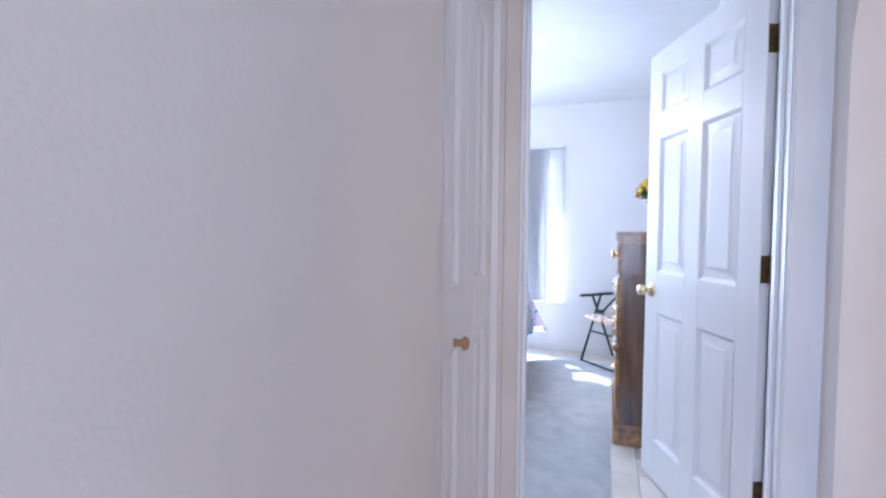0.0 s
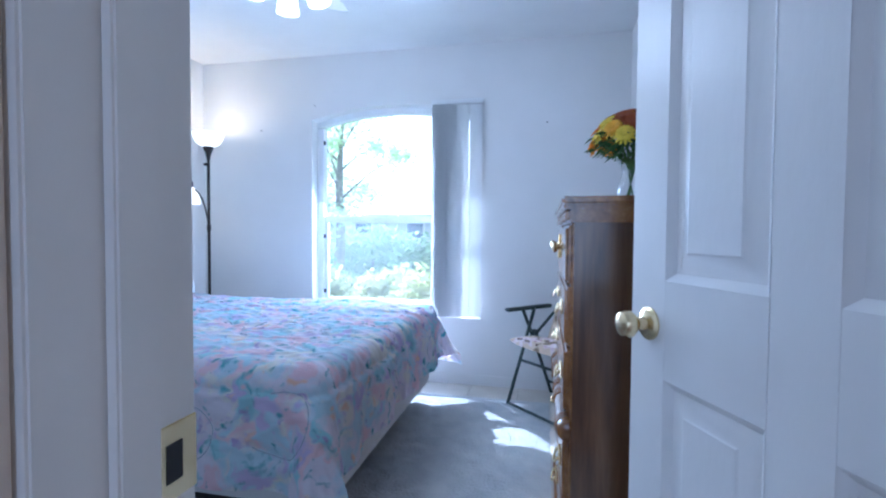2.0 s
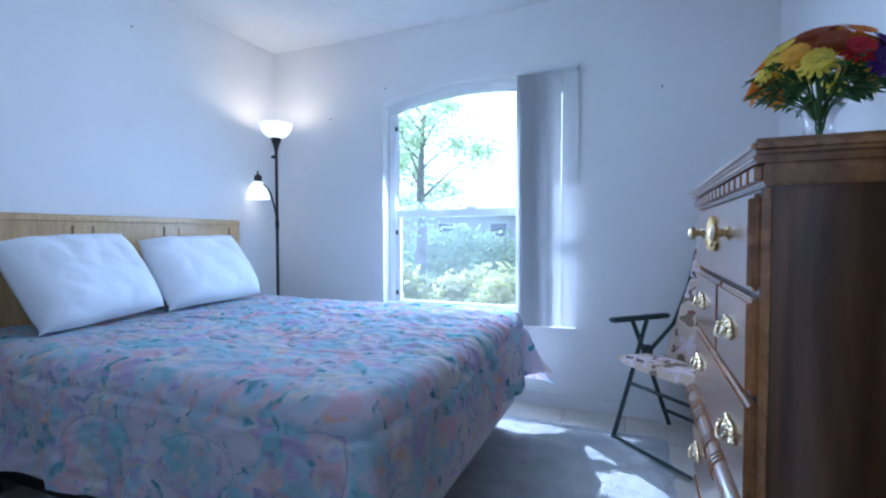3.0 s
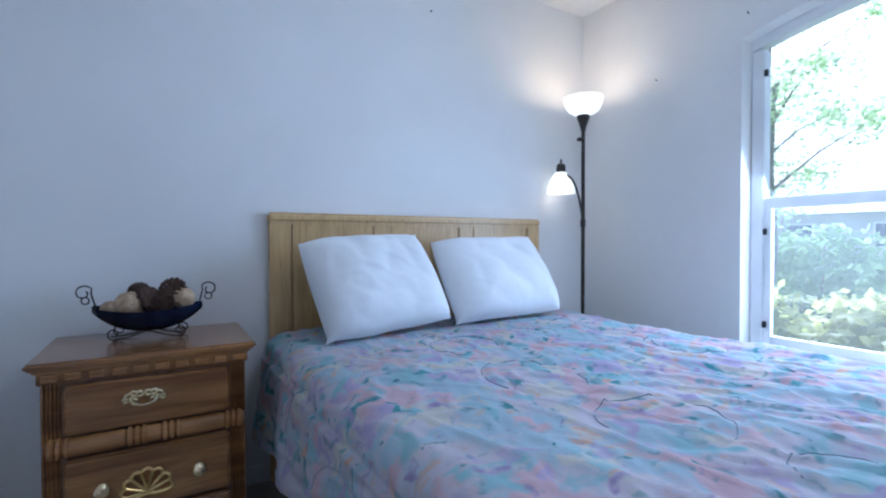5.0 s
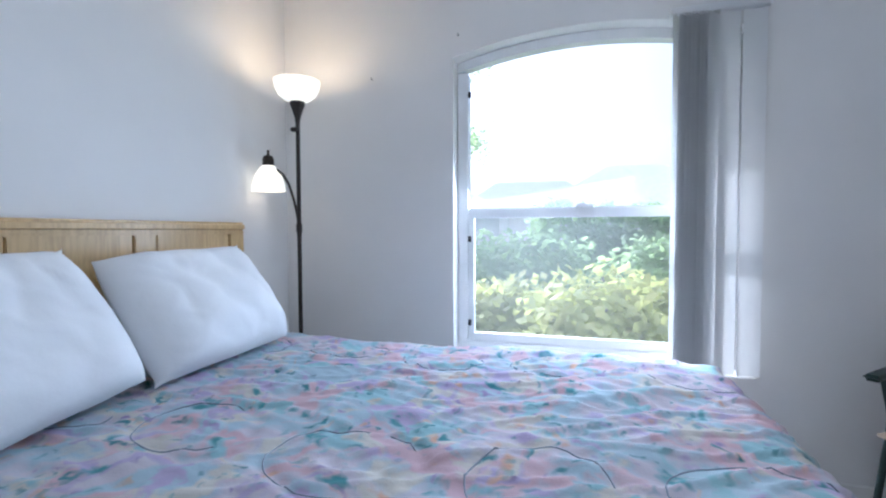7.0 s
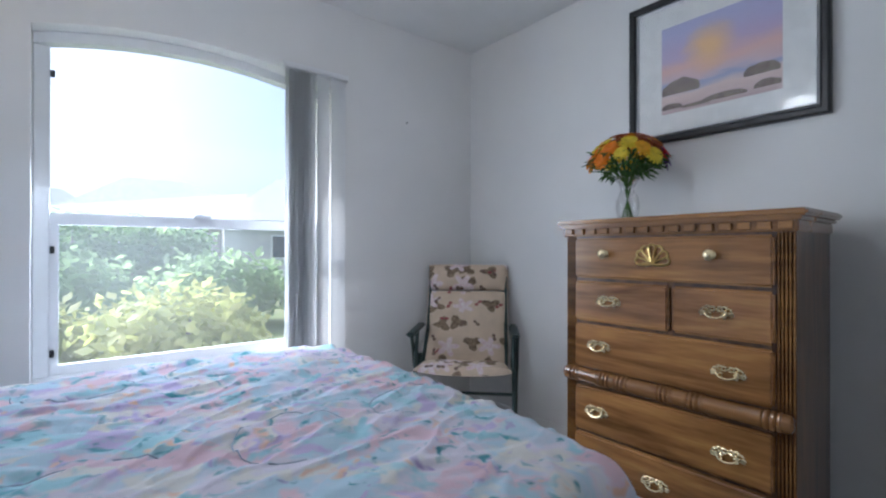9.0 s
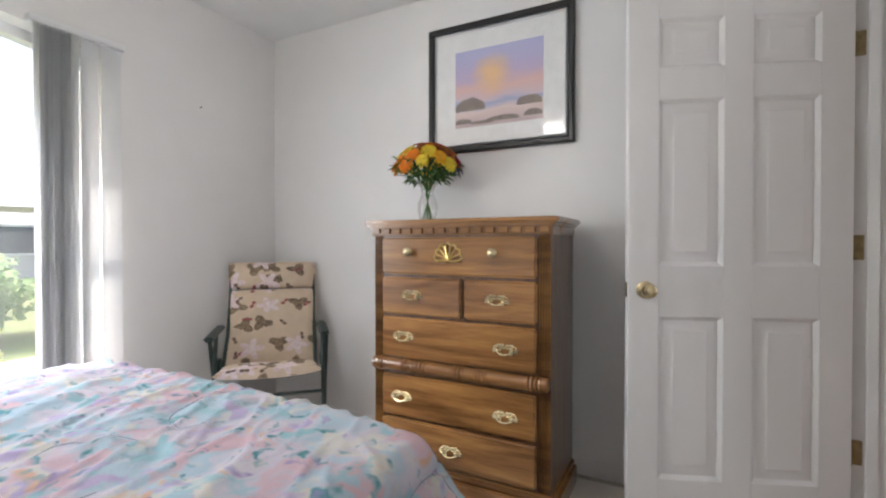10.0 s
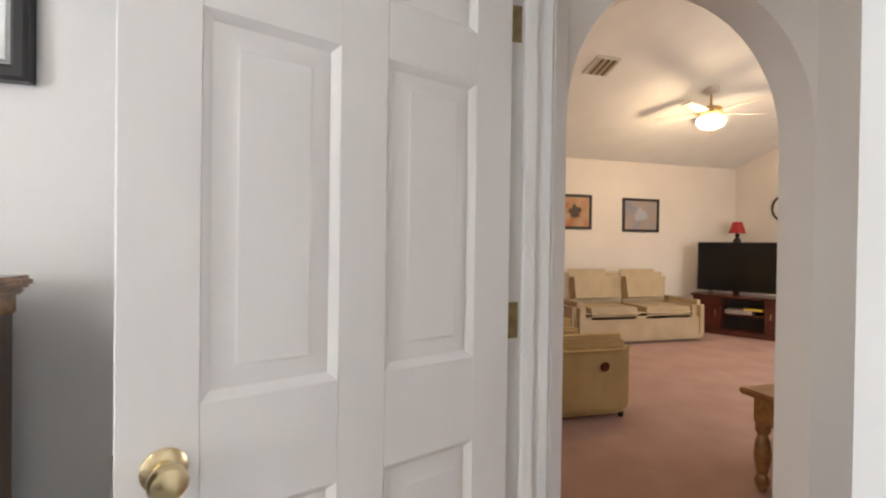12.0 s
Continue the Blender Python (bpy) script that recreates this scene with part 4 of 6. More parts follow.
# nightstand: faces +x, so it is turned round
night = thing("nightstand", "dark brown pine nightstand with brass pulls", "nightstand", pose(-2.655, 2.925, 0, 0, 0, 180))
NW, ND = 0.265, 0.40
part("body", made(-ND, 0, -NW, NW, 0.06, 0.665), WALNUTSHADE, night)
bm = made(-ND - 0.04, 0, -NW - 0.03, NW + 0.03, 0.673, 0.695, bevel=0.007, seg=3)
box(bm, -ND - 0.026, -0.001, -NW - 0.016, NW + 0.016, 0.662, 0.674, bevel=0.004)
part("top", bm, WALNUT, night)
part("frieze", made(-ND - 0.013, -0.002, -NW - 0.007, NW + 0.007, 0.628, 0.663, bevel=0.003), WALNUT, night)
dentils(night, -ND - 0.024, -NW - 0.004, NW + 0.004, 0.637, 0.659, 10)
for y0, y1 in ((-NW + 0.002, -NW + 0.045), (NW - 0.045, NW - 0.002)):
    fluted(night, -ND - 0.006, y0, y1, 0.085, 0.627)
NFX = -ND - 0.016
drawer(night, NFX, -NW + 0.05, NW - 0.05, 0.478, 0.620)
drawer(night, NFX, -NW + 0.05, NW - 0.05, 0.222, 0.408)
drawer(night, NFX, -NW + 0.05, NW - 0.05, 0.092, 0.21)
turned_rail(night, -ND - 0.010, -NW + 0.004, NW - 0.004, 0.443, 0.027, (-0.225, -0.05, 0.04, 0.225))
part("plinth", made(-ND - 0.025, 0, -NW - 0.018, NW + 0.018, 0, 0.08, bevel=0.006), WALNUT, night)
bail(night, NFX - 0.006, 0.02, 0.56, 0.95)
shell(night, NFX - 0.006, 0.015, 0.30, 1.15)
for y in (-0.125, 0.125):
    round_pull(night, NFX - 0.006, y, 0.31)

# iron bowl of pine cones
bowl = thing("decorative_bowl", "dark blue boat-shaped bowl on black scrolled iron", "bowl", pose(-2.48, 2.915, 0.695, 0, 0, 82) @ Matrix.Diagonal((1.13, 1.13, 1.13, 1)))
BLUE = material("bowl_glaze", (0.012, 0.020, 0.055), 0.25, second=(0.02, 0.03, 0.07), scale=25)
bm = bmesh.new()
rows = []
for i in range(25):
    u = -1 + 2 * i / 24
    w, keel, rim = 0.07 * math.sqrt(max(0.0, 1 - u * u)) + 0.004, 0.022 + 0.062 * abs(u) ** 2.4, 0.088 + 0.016 * u * u
    rows.append([bm.verts.new((u * 0.145, w * math.sin(a), rim - (rim - keel) * math.cos(a))) for a in (math.pi * (q / 12 - 0.5) for q in range(13))])
for a, b in zip(rows, rows[1:]):
    for k in range(12):
        bm.faces.new((a[k], b[k], b[k + 1], a[k + 1]))
bmesh.ops.solidify(bm, geom=bm.faces[:], thickness=0.004)
part("boat", bm, BLUE, bowl, "dark blue glazed boat")
for s in (-1, 1):
    bm = bmesh.new()
    sp = [(s * (0.135 + 0.012 * k / 4), 0, 0.095 + 0.012 * k) for k in range(5)]
    sp += [(s * (0.165 + 0.024 * math.cos(a) * f), 0, 0.143 + 0.024 * math.sin(a) * f) for a, f in ((2.6 - 0.5 * k, 1 - 0.05 * k) for k in range(14))]
    tube(bm, sp, 0.0024, 6)
    tube(bm, [(s * (0.162 + 0.010 * math.cos(a)), 0.004, 0.120 + 0.010 * math.sin(a)) for a in (2 * math.pi * k / 12 for k in range(12))], 0.0022, 6, closed=True)
    part("scroll_handle", bm, IRON, bowl, "black iron scroll")
    bm = bmesh.new()
    for y in (-0.035, 0.035):
        tube(bm, [(s * (0.085 + 0.017 * f * math.cos(a)), y, 0.0225 + 0.017 * f * math.sin(a)) for a, f in ((4.71 + 0.55 * k, 1 - 0.045 * k) for k in range(14))], 0.0024, 6)
        tube(bm, [(s * 0.085, y, 0.004), (s * 0.05, y * 0.9, 0.010), (s * 0.02, y * 0.8, 0.020), (0, y * 0.75, 0.026)], 0.0024, 6)
    tube(bm, [(s * 0.085, -0.035, 0.004), (s * 0.085, 0.035, 0.004)], 0.0024, 6)
    part("scroll_foot", bm, IRON, bowl, "black iron scroll foot")
CONE = material("pine_cone_scale", (0.12, 0.07, 0.045), 0.8, second=(0.05, 0.028, 0.02), scale=60)
WICKER = material("woven_ball", (0.55, 0.42, 0.27), 0.85, second=(0.36, 0.25, 0.15), scale=45, bump=0.8, bump_scale=90)


def pine_cone(m, r):
    bm = bmesh.new()
    ball(bm, (0, 0, 0), r * 0.7, r * 0.7, r, seg=10, rings=8)
    for k in range(70):
        h = -0.95 + 1.9 * k / 69
        a = k * 2.39996
        rr = r * 0.78 * math.sqrt(max(0.02, 1 - h * h))
        p = Vector((rr * math.cos(a), rr * math.sin(a), r * h))
        o = Vector((math.cos(a), math.sin(a), 0.35)).normalized() * r * 0.34
        t = Vector((-math.sin(a), math.cos(a), 0)) * r * 0.22
        up = Vector((0, 0, r * 0.05))
        vs = [bm.verts.new(q) for q in (p - t, p + t, p + o + t * 0.6, p + o - t * 0.6, p - t + up, p + t + up, p + o + t * 0.5 + up, p + o - t * 0.5 + up)]
        for q in ((3, 2, 1, 0), (4, 5, 6, 7), (0, 1, 5, 4), (1, 2, 6, 5), (2, 3, 7, 6), (3, 0, 4, 7)):
            bm.faces.new([vs[i] for i in q])
    return solo("pine_cone", bm, CONE, "dry brown pine cone in the iron bowl", "pine cone", m=m, smooth=0, group="bowl filling")


def woven_ball(m, r):
    return solo("woven_ball", ball(bmesh.new(), (0, 0, 0), r, r, r * 0.92, 20, 14, 0.08), WICKER, "pale woven ball in the iron bowl", "decor ball", m=m, group="bowl filling")


BM = bowl.matrix_world.copy()
for x, y, z, r, rx, rz in ((0.0, -0.01, 0.118, 0.034, 70, 20), (0.028, 0.02, 0.112, 0.03, 95, 80), (0.062, -0.005, 0.14, 0.036, 60, 140), (-0.028, 0.03, 0.135, 0.03, 80, 220), (0.045, -0.03, 0.108, 0.03, 100, 300)):
    pine_cone(BM @ pose(x, y, z, rx, 0, rz), r)
for x, y, z, r in ((-0.048, -0.012, 0.105, 0.042), (0.092, -0.008, 0.118, 0.035), (-0.098, -0.005, 0.092, 0.028)):
    woven_ball(BM @ pose(x, y, z), r)

# floor lamp with a reading arm
LX, LY = -2.415, 4.985
lampo = thing("floor_lamp", "dark bronze torchiere floor lamp with a lit reading arm", "floor lamp", pose(LX, LY, 0) @ Matrix.Diagonal((1, 1, 1.006, 1)))
part("base", lathe(bmesh.new(), [(0.125, 0), (0.13, 0.006), (0.125, 0.016), (0.06, 0.024), (0.022, 0.03), (0.012, 0.05)], seg=32), BRONZE, lampo)
part("pole", tube(bmesh.new(), [(0, 0, 0.03), (0, 0, 0.56), (0, 0, 1.08), (0, 0, 1.64)], 0.0105, 14), BRONZE, lampo)
bm = lathe(bmesh.new(), [(0.0115, 1.62), (0.014, 1.64), (0.022, 1.668), (0.034, 1.70), (0.037, 1.712), (0.034, 1.716)], seg=28)
part("neck", bm, BRONZE, lampo)
# Small dark flattened ball against the pole, just below the neck.
bm = ball(bmesh.new(), (-0.012, -0.014, 1.585), 0.019, 0.016, 0.012, 14, 8)
part("pole_ball", bm, BRONZE, lampo, "small dark flattened ball against the pole")
part("collar", lathe(bmesh.new(), [(0.014, 1.095), (0.015, 1.10), (0.015, 1.135), (0.012, 1.14)], seg=16), BRONZE, lampo)
bm = lathe(bmesh.new(), [(0.03, 1.715), (0.060, 1.726), (0.086, 1.747), (0.102, 1.778), (0.109, 1.813), (0.106, 1.813), (0.099, 1.778), (0.083, 1.750), (0.058, 1.731), (0.03, 1.722)], seg=40, cap=False)
bowlshade = part("shade", bm, SHADEGLOW, lampo, "lit white glass bowl shade")
ax, ay = -0.165, -0.005
part("reading_arm", tube(bmesh.new(), [(0, 0, 1.115), (-0.012, 0, 1.19), (-0.03, 0, 1.26), (-0.055, 0, 1.33), (-0.085, 0, 1.375), (-0.12, 0, 1.40), (-0.150, 0, 1.41), (-0.163, 0, 1.425)], 0.0065, 10), BRONZE, lampo)
bm = lathe(bmesh.new(), [(0.027, 1.418), (0.027, 1.455), (0.02, 1.468), (0.008, 1.472), (0.005, 1.482), (0.007, 1.49), (0.003, 1.497)], (ax, ay, 0), 20)
part("socket", bm, BRONZE, lampo)
bm = lathe(bmesh.new(), [(0.026, 1.422), (0.044, 1.406), (0.064, 1.372), (0.077, 1.325), (0.079, 1.298), (0.076, 1.298), (0.074, 1.325), (0.061, 1.369), (0.042, 1.401), (0.026, 1.416)], (ax, ay, 0), 32, cap=False)
part("reading_shade", bm, SHADEGLOW, lampo, "lit white glass bell shade")
lamp("torchiere_bulb", "POINT", 0.9, (1.0, 0.73, 0.44), pose(LX, LY, 1.80), radius=0.05)
lamp("reading_bulb", "POINT", 0.03, (1.0, 0.74, 0.46), pose(LX + ax, LY + ay, 1.315), radius=0.03)

# framed picture
art = thing("framed_picture", "black-framed beach sunset print with a white mat", "picture", pose(EAST - 0.002, 3.668, 1.905))
PW, PH = 0.39, 0.335


def ring(bm, w0, h0, w1, h1, x0, x1):
    """A rectangular frame with mitred corners, from its outer half size to its inner."""
    prof = [(w0, h0, x1), (w0, h0, x0), (w0 - 0.008, h0 - 0.008, x0 - 0.004), (w1 + 0.008, h1 + 0.008, x0 - 0.002), (w1, h1, x0 + 0.004), (w1, h1, x1)]
    loops = [[bm.verts.new((x, sy * w, sz * h)) for sy, sz in ((-1, -1), (1, -1), (1, 1), (-1, 1))] for w, h, x in prof]
    for a, b in zip(loops, loops[1:]):
        for k in range(4):
            bm.faces.new((a[k], a[(k + 1) % 4], b[(k + 1) % 4], b[k]))
    return bm


part("frame", ring(bmesh.new(), PW, PH, PW - 0.032, PH - 0.032, -0.026, 0), BLACK, art, "black wooden frame", smooth=20)
part("inner_frame", ring(bmesh.new(), PW - 0.032, PH - 0.032, PW - 0.044, PH - 0.044, -0.018, 0), SILVER, art, "silver inner lip", smooth=20)
part("mat", made(-0.010, -0.004, -PW + 0.04, PW - 0.04, -PH + 0.04, PH - 0.04), MATBOARD, art, "white mat board")


def sunset():
    m = bpy.data.materials.new("sunset_print")
    m.use_nodes = True
    n, l = m.node_tree.nodes, m.node_tree.links
    b = n["Principled BSDF"]
    b.inputs["Roughness"].default_value = 0.6
    co, sp = n.new("ShaderNodeTexCoord"), n.new("ShaderNodeSeparateXYZ")
    l.new(co.outputs["Object"], sp.inputs[0])
    mr = n.new("ShaderNodeMapRange")
    mr.inputs[1].default_value, mr.inputs[2].default_value = -0.2, 0.2
    no = n.new("ShaderNodeTexNoise")
    no.inputs["Scale"].default_value, no.inputs["Detail"].default_value = 9, 4
    mp = n.new("ShaderNodeMapping")
    mp.inputs["Scale"].default_value = (1, 0.7, 2)
    l.new(co.outputs["Object"], mp.inputs[0])
    l.new(mp.outputs[0], no.inputs[0])
    ma = n.new("ShaderNodeMath")
    ma.operation = "MULTIPLY_ADD"
    ma.inputs[1].default_value = 0.09
    l.new(no.outputs[0], ma.inputs[0])
    l.new(sp.outputs[2], ma.inputs[2])
    l.new(ma.outputs[0], mr.inputs[0])
    r = n.new("ShaderNodeValToRGB")
    els = r.color_ramp.elements
    els[0].position, els[0].color = 0.0, (0.50, 0.38, 0.40, 1)
    els[1].position, els[1].color = 1.0, (0.46, 0.46, 0.68, 1)
    for p, c in ((0.30, (0.72, 0.58, 0.55, 1)), (0.40, (0.36, 0.40, 0.58, 1)), (0.44, (0.62, 0.50, 0.56, 1)), (0.58, (0.74, 0.48, 0.44, 1)), (0.75, (0.52, 0.42, 0.60, 1))):
        e = els.new(p)
        e.color = c
    l.new(mr.outputs[0], r.inputs[0])
    dist = n.new("ShaderNodeVectorMath")
    dist.operation = "DISTANCE"
    dist.inputs[1].default_value = (0, 0.075, 0.085)
    wv = n.new("ShaderNodeVectorMath")
    wv.operation = "MULTIPLY_ADD"
    wv.inputs[1].default_value = (0.0, 0.09, 0.06)
    l.new(no.outputs[1], wv.inputs[0])
    l.new(co.outputs["Object"], wv.inputs[2])
    l.new(wv.outputs[0], dist.inputs[0])
    mr2 = n.new("ShaderNodeMapRange")
    mr2.inputs[1].default_value, mr2.inputs[2].default_value = 0.12, 0.03
    l.new(dist.outputs["Value"], mr2.inputs[0])
    mx = n.new("ShaderNodeMix")
    mx.data_type = "RGBA"
    l.new(mr2.outputs[0], mx.inputs[0])
    l.new(r.outputs[0], mx.inputs[6])
    mx.inputs[7].default_value = (0.80, 0.52, 0.26, 1)
    l.new(mx.outputs[2], b.inputs["Base Color"])
    return m


part("print", made(-0.0115, -0.0102, -0.24, 0.235, -0.205, 0.195), sunset(), art, "sunset sky over a beach", smooth=0)
DUNE = material("dune_print", (0.20, 0.16, 0.15), 0.7, second=(0.30, 0.25, 0.20), scale=40)
for k, (cy, cz, w, h) in enumerate(((0.15, -0.105, 0.085, 0.05), (0.19, -0.18, 0.05, 0.02), (-0.17, -0.115, 0.065, 0.035), (-0.03, -0.182, 0.09, 0.02), (-0.19, -0.175, 0.048, 0.024), (0.085, -0.19, 0.06, 0.012))):
    bm = bmesh.new()
    pts = [(-0.0122 - 0.0002 * k, max(-0.239, min(0.234, cy + w * math.cos(a))), cz + h * max(-0.3, math.sin(a)) * (1 + 0.25 * noise.noise(Vector((a * 2, k, 0))))) for a in (2 * math.pi * q / 40 for q in range(40))]
    bm.faces.new([bm.verts.new(p) for p in pts])
    part("printed_dune", bm, DUNE, art, "dark printed dune", smooth=0)
pg = part("pane", made(-0.0165, -0.0150, -PW + 0.045, PW - 0.045, -PH + 0.045, PH - 0.045), GLASS, art, "clear picture glass", smooth=0)
pg.visible_shadow = False

# folding chair
chair = thing("folding_chair", "green metal folding chair with floral cushions", "chair", pose(0.19, 4.86, 0, 0, 0, -45))
CW = 0.275
for s in (-1, 1):
    x = s * CW
    part("front_leg", tube(bmesh.new(), [(x, -0.24, 0.012), (x, -0.13, 0.30), (x, -0.02, 0.60)], 0.011, 10), GREENMETAL, chair)
    part("rear_leg", tube(bmesh.new(), [(x + s * 0.02, 0.17, 0.012), (x + s * 0.02, 0.02, 0.36), (x + s * 0.02, -0.10, 0.605)], 0.011, 10), GREENMETAL, chair)
    part("back_post", tube(bmesh.new(), [(x * 0.86, -0.10, 0.40), (x * 0.86, 0.13, 0.58), (x * 0.86, 0.225, 0.76), (x * 0.86, 0.285, 0.93)], 0.010, 10), GREENMETAL, chair)
    part("armrest", made(x - 0.024, x + 0.028, -0.26, 0.13, 0.605, 0.628, bevel=0.01, seg=3), GREENMETAL, chair, "dark green plastic armrest")
    part("lock_clip", made(x - 0.014, x + 0.03, -0.045, 0.0, 0.40, 0.47, bevel=0.006), GREENMETAL, chair)
part("front_bar", tube(bmesh.new(), [(-CW, -0.135, 0.285), (CW, -0.135, 0.285)], 0.009, 8), GREENMETAL, chair)
part("foot_bar", tube(bmesh.new(), [(-CW - 0.02, 0.13, 0.10), (CW + 0.02, 0.13, 0.10)], 0.009, 8), GREENMETAL, chair)
part("foot_bar", tube(bmesh.new(), [(-CW, -0.235, 0.025), (CW, -0.235, 0.025)], 0.009, 8), GREENMETAL, chair)


def cushion(bm, path, half, thick, sag=0.0):
    """A padded cushion along a path of (y, z), puffed between its seams."""
    n, rows = 16, []
    for i, (y, z, f) in enumerate(path):
        a, b = path[max(0, i - 1)], path[min(len(path) - 1, i + 1)]
        t = Vector((0, b[0] - a[0], b[1] - a[1])).normalized()
        nm = Vector((0, -t.z, t.y))
        top, bot = [], []
        for j in range(n + 1):
            u = -1 + 2 * j / n
            e = (1 - abs(u) ** 4) ** 0.5 * f
            c = Vector((u * half, y, z - sag * (1 - u * u)))
            w = 0.006 * noise.noise(Vector((u * 3, y * 9, z * 9)))
            top.append(bm.verts.new(c + nm * (thick * (0.12 + e) + w)))
            bot.append(bm.verts.new(c - nm * thick * 0.25 * e))
        rows.append(top + bot[::-1])
    for a, b in zip(rows, rows[1:]):
        for k in range(len(a)):
            bm.faces.new((a[k], b[k], b[(k + 1) % len(a)], a[(k + 1) % len(a)]))
    bm.faces.new(rows[0])
    bm.faces.new(rows[-1][::-1])
    return bm


part("seat_cushion", cushion(bmesh.new(), [(-0.235 + 0.03 * k, 0.425 - 0.006 * k, 0.55 + 0.45 * math.sin(math.pi * k / 11)) for k in range(12)], 0.262, 0.062, 0.015), CUSHION, chair, "floral padded seat", smooth=70)
bp = [(0.085 + 0.011 * k, 0.39 + 0.0275 * k, 0.45 + 0.55 * abs(math.sin(math.pi * k / 15))) for k in range(16)]
part("back_cushion", cushion(bmesh.new(), bp, 0.252, 0.045), CUSHION, chair, "floral padded back", smooth=70)
bp = [(0.255 + 0.008 * k, 0.815 + 0.0255 * k, 0.4 + 0.6 * math.sin(math.pi * k / 6)) for k in range(7)]
part("head_cushion", cushion(bmesh.new(), bp, 0.252, 0.05), CUSHION, chair, "floral padded head cushion", smooth=70)

# vase of flowers on the dresser
VX, VY, VZ = 0.38, 3.962, 1.195
vase = thing("vase", "clear glass vase on the dresser", "vase", pose(VX, VY, VZ))
prof = [(0.036, 0.0), (0.041, 0.004), (0.045, 0.03), (0.052, 0.065), (0.050, 0.095), (0.036, 0.13), (0.031, 0.15), (0.039, 0.175), (0.062, 0.205)]
vg = part("glass_body", lathe(bmesh.new(), prof + [(r - 0.003, h) for r, h in prof[:0:-1]] + [(0.004, 0.006)], seg=28, cap=False), VASEGLASS, vase, "clear glass", smooth=60)
vg.visible_shadow = False
LEAFGREEN = material("silk_leaf", (0.09, 0.20, 0.035), 0.6, second=(0.04, 0.10, 0.02), scale=30)
bouquet = thing("bouquet", "bright artificial daisies in orange, yellow, red and purple", "flowers", pose(VX, VY, VZ))
PETALS = {}
for key, c in (("orange", (0.90, 0.27, 0.02)), ("yellow", (0.92, 0.70, 0.06)), ("rust", (0.36, 0.09, 0.025)), ("red", (0.55, 0.02, 0.03)), ("purple", (0.10, 0.03, 0.25)), ("amber", (0.92, 0.46, 0.03))):
    PETALS[key] = leafy("petal_" + key, c, tuple(v * 0.75 for v in c), 60, 0.35)


def flower_head(r, petals, layers):
    bm = bmesh.new()
    for lay in range(layers):
        for k in range(petals):
            a = 2 * math.pi * (k + 0.5 * lay) / petals
            d, s = Vector((math.cos(a), math.sin(a), 0)), Vector((-math.sin(a), math.cos(a), 0))
            rr, lift = r * (1 - 0.24 * lay), 0.10 + 0.34 * lay
            w = 0.135 * r * (1 + 0.3 * random.random())
            pts = [(0.12, 0.3), (0.5, 1.0), (0.85, 0.95), (1.0, 0.35)]
            lo, hi = [], []
            for q, ww in pts:
                z = r * (lift * q - 0.25 * q * q) + 0.004 * lay
                lo.append(bm.verts.new(d * rr * q - s * w * ww + Vector((0, 0, z))))
                hi.append(bm.verts.new(d * rr * q + s * w * ww + Vector((0, 0, z + 0.1 * w))))
            for i in range(3):
                bm.faces.new((lo[i], lo[i + 1], hi[i + 1], hi[i]))
    ball(bm, (0, 0, 0.006), r * 0.2, r * 0.2, r * 0.12, 10, 6)
    return bm


random.seed(7)
HEADS = 32
places = []
for k in range(HEADS):
    a = k * 2.39996
    up = 1 - 0.95 * (k + 0.5) / HEADS
    rad = math.sqrt(max(0.0, 1 - up * up))
    places.append(Vector((0.145 * rad * math.cos(a), 0.16 * rad * math.sin(a), 0.255 + 0.13 * up)))


def colour_at(p):
    """Warm yellows and oranges to the west and north, rust on top, red and purple low to the south-east."""
    if 0.7 * p.x - 0.7 * p.y > 0.082:
        return random.choice(["red", "purple", "yellow"] if p.z < 0.32 else ["orange", "rust", "red"])
    if p.z > 0.35 or abs(p.y) < 0.03:
        return random.choice(["rust", "orange", "orange", "amber"])
    return random.choice(["yellow", "amber", "orange", "yellow"])


for idx, p in enumerate(places):
    d = (p - Vector((0, 0, 0.20))).normalized()
    c = colour_at(p)
    bm = flower_head(0.036 + 0.012 * random.random(), 13, 2)
    head = part("flower_head", bm, PETALS[c], bouquet, c + " daisy head", smooth=0)
    head.matrix_local = Matrix.Translation(p) @ d.to_track_quat("Z", "Y").to_matrix().to_4x4()
    a = random.random() * 6.28
    part("stem", tube(bmesh.new(), ([(0.026 * math.cos(a), 0.026 * math.sin(a), 0.012), (-0.010 * math.cos(a), -0.010 * math.sin(a), 0.14)] if idx % 3 == 0 else [(0.1 * p.x, 0.1 * p.y, 0.165)]) + [(0.14 * p.x, 0.14 * p.y, 0.19), tuple(p * 0.985)], 0.0022, 5), LEAFGREEN, bouquet)
bm = bmesh.new()
for k in range(210):
    a, e = random.random() * 6.283, random.random()
    p = Vector(((0.05 + 0.09 * e) * math.cos(a), (0.05 + 0.10 * e) * math.sin(a), 0.20 + 0.07 * random.random() + 0.04 * e))
    d = Vector((math.cos(a), math.sin(a), random.uniform(-0.9, 0.5))).normalized()
    s = d.cross(Vector((0, 0, 1))).normalized() * 0.011
    q = d * random.uniform(0.04, 0.065)
    mid = p + q * 0.5 + Vector((0, 0, 0.006))
    vs = [bm.verts.new(x) for x in (p, mid - s, p + q, mid + s)]
    bm.faces.new(vs)
part("foliage", bm, LEAFGREEN, bouquet, "green silk leaves", smooth=0)

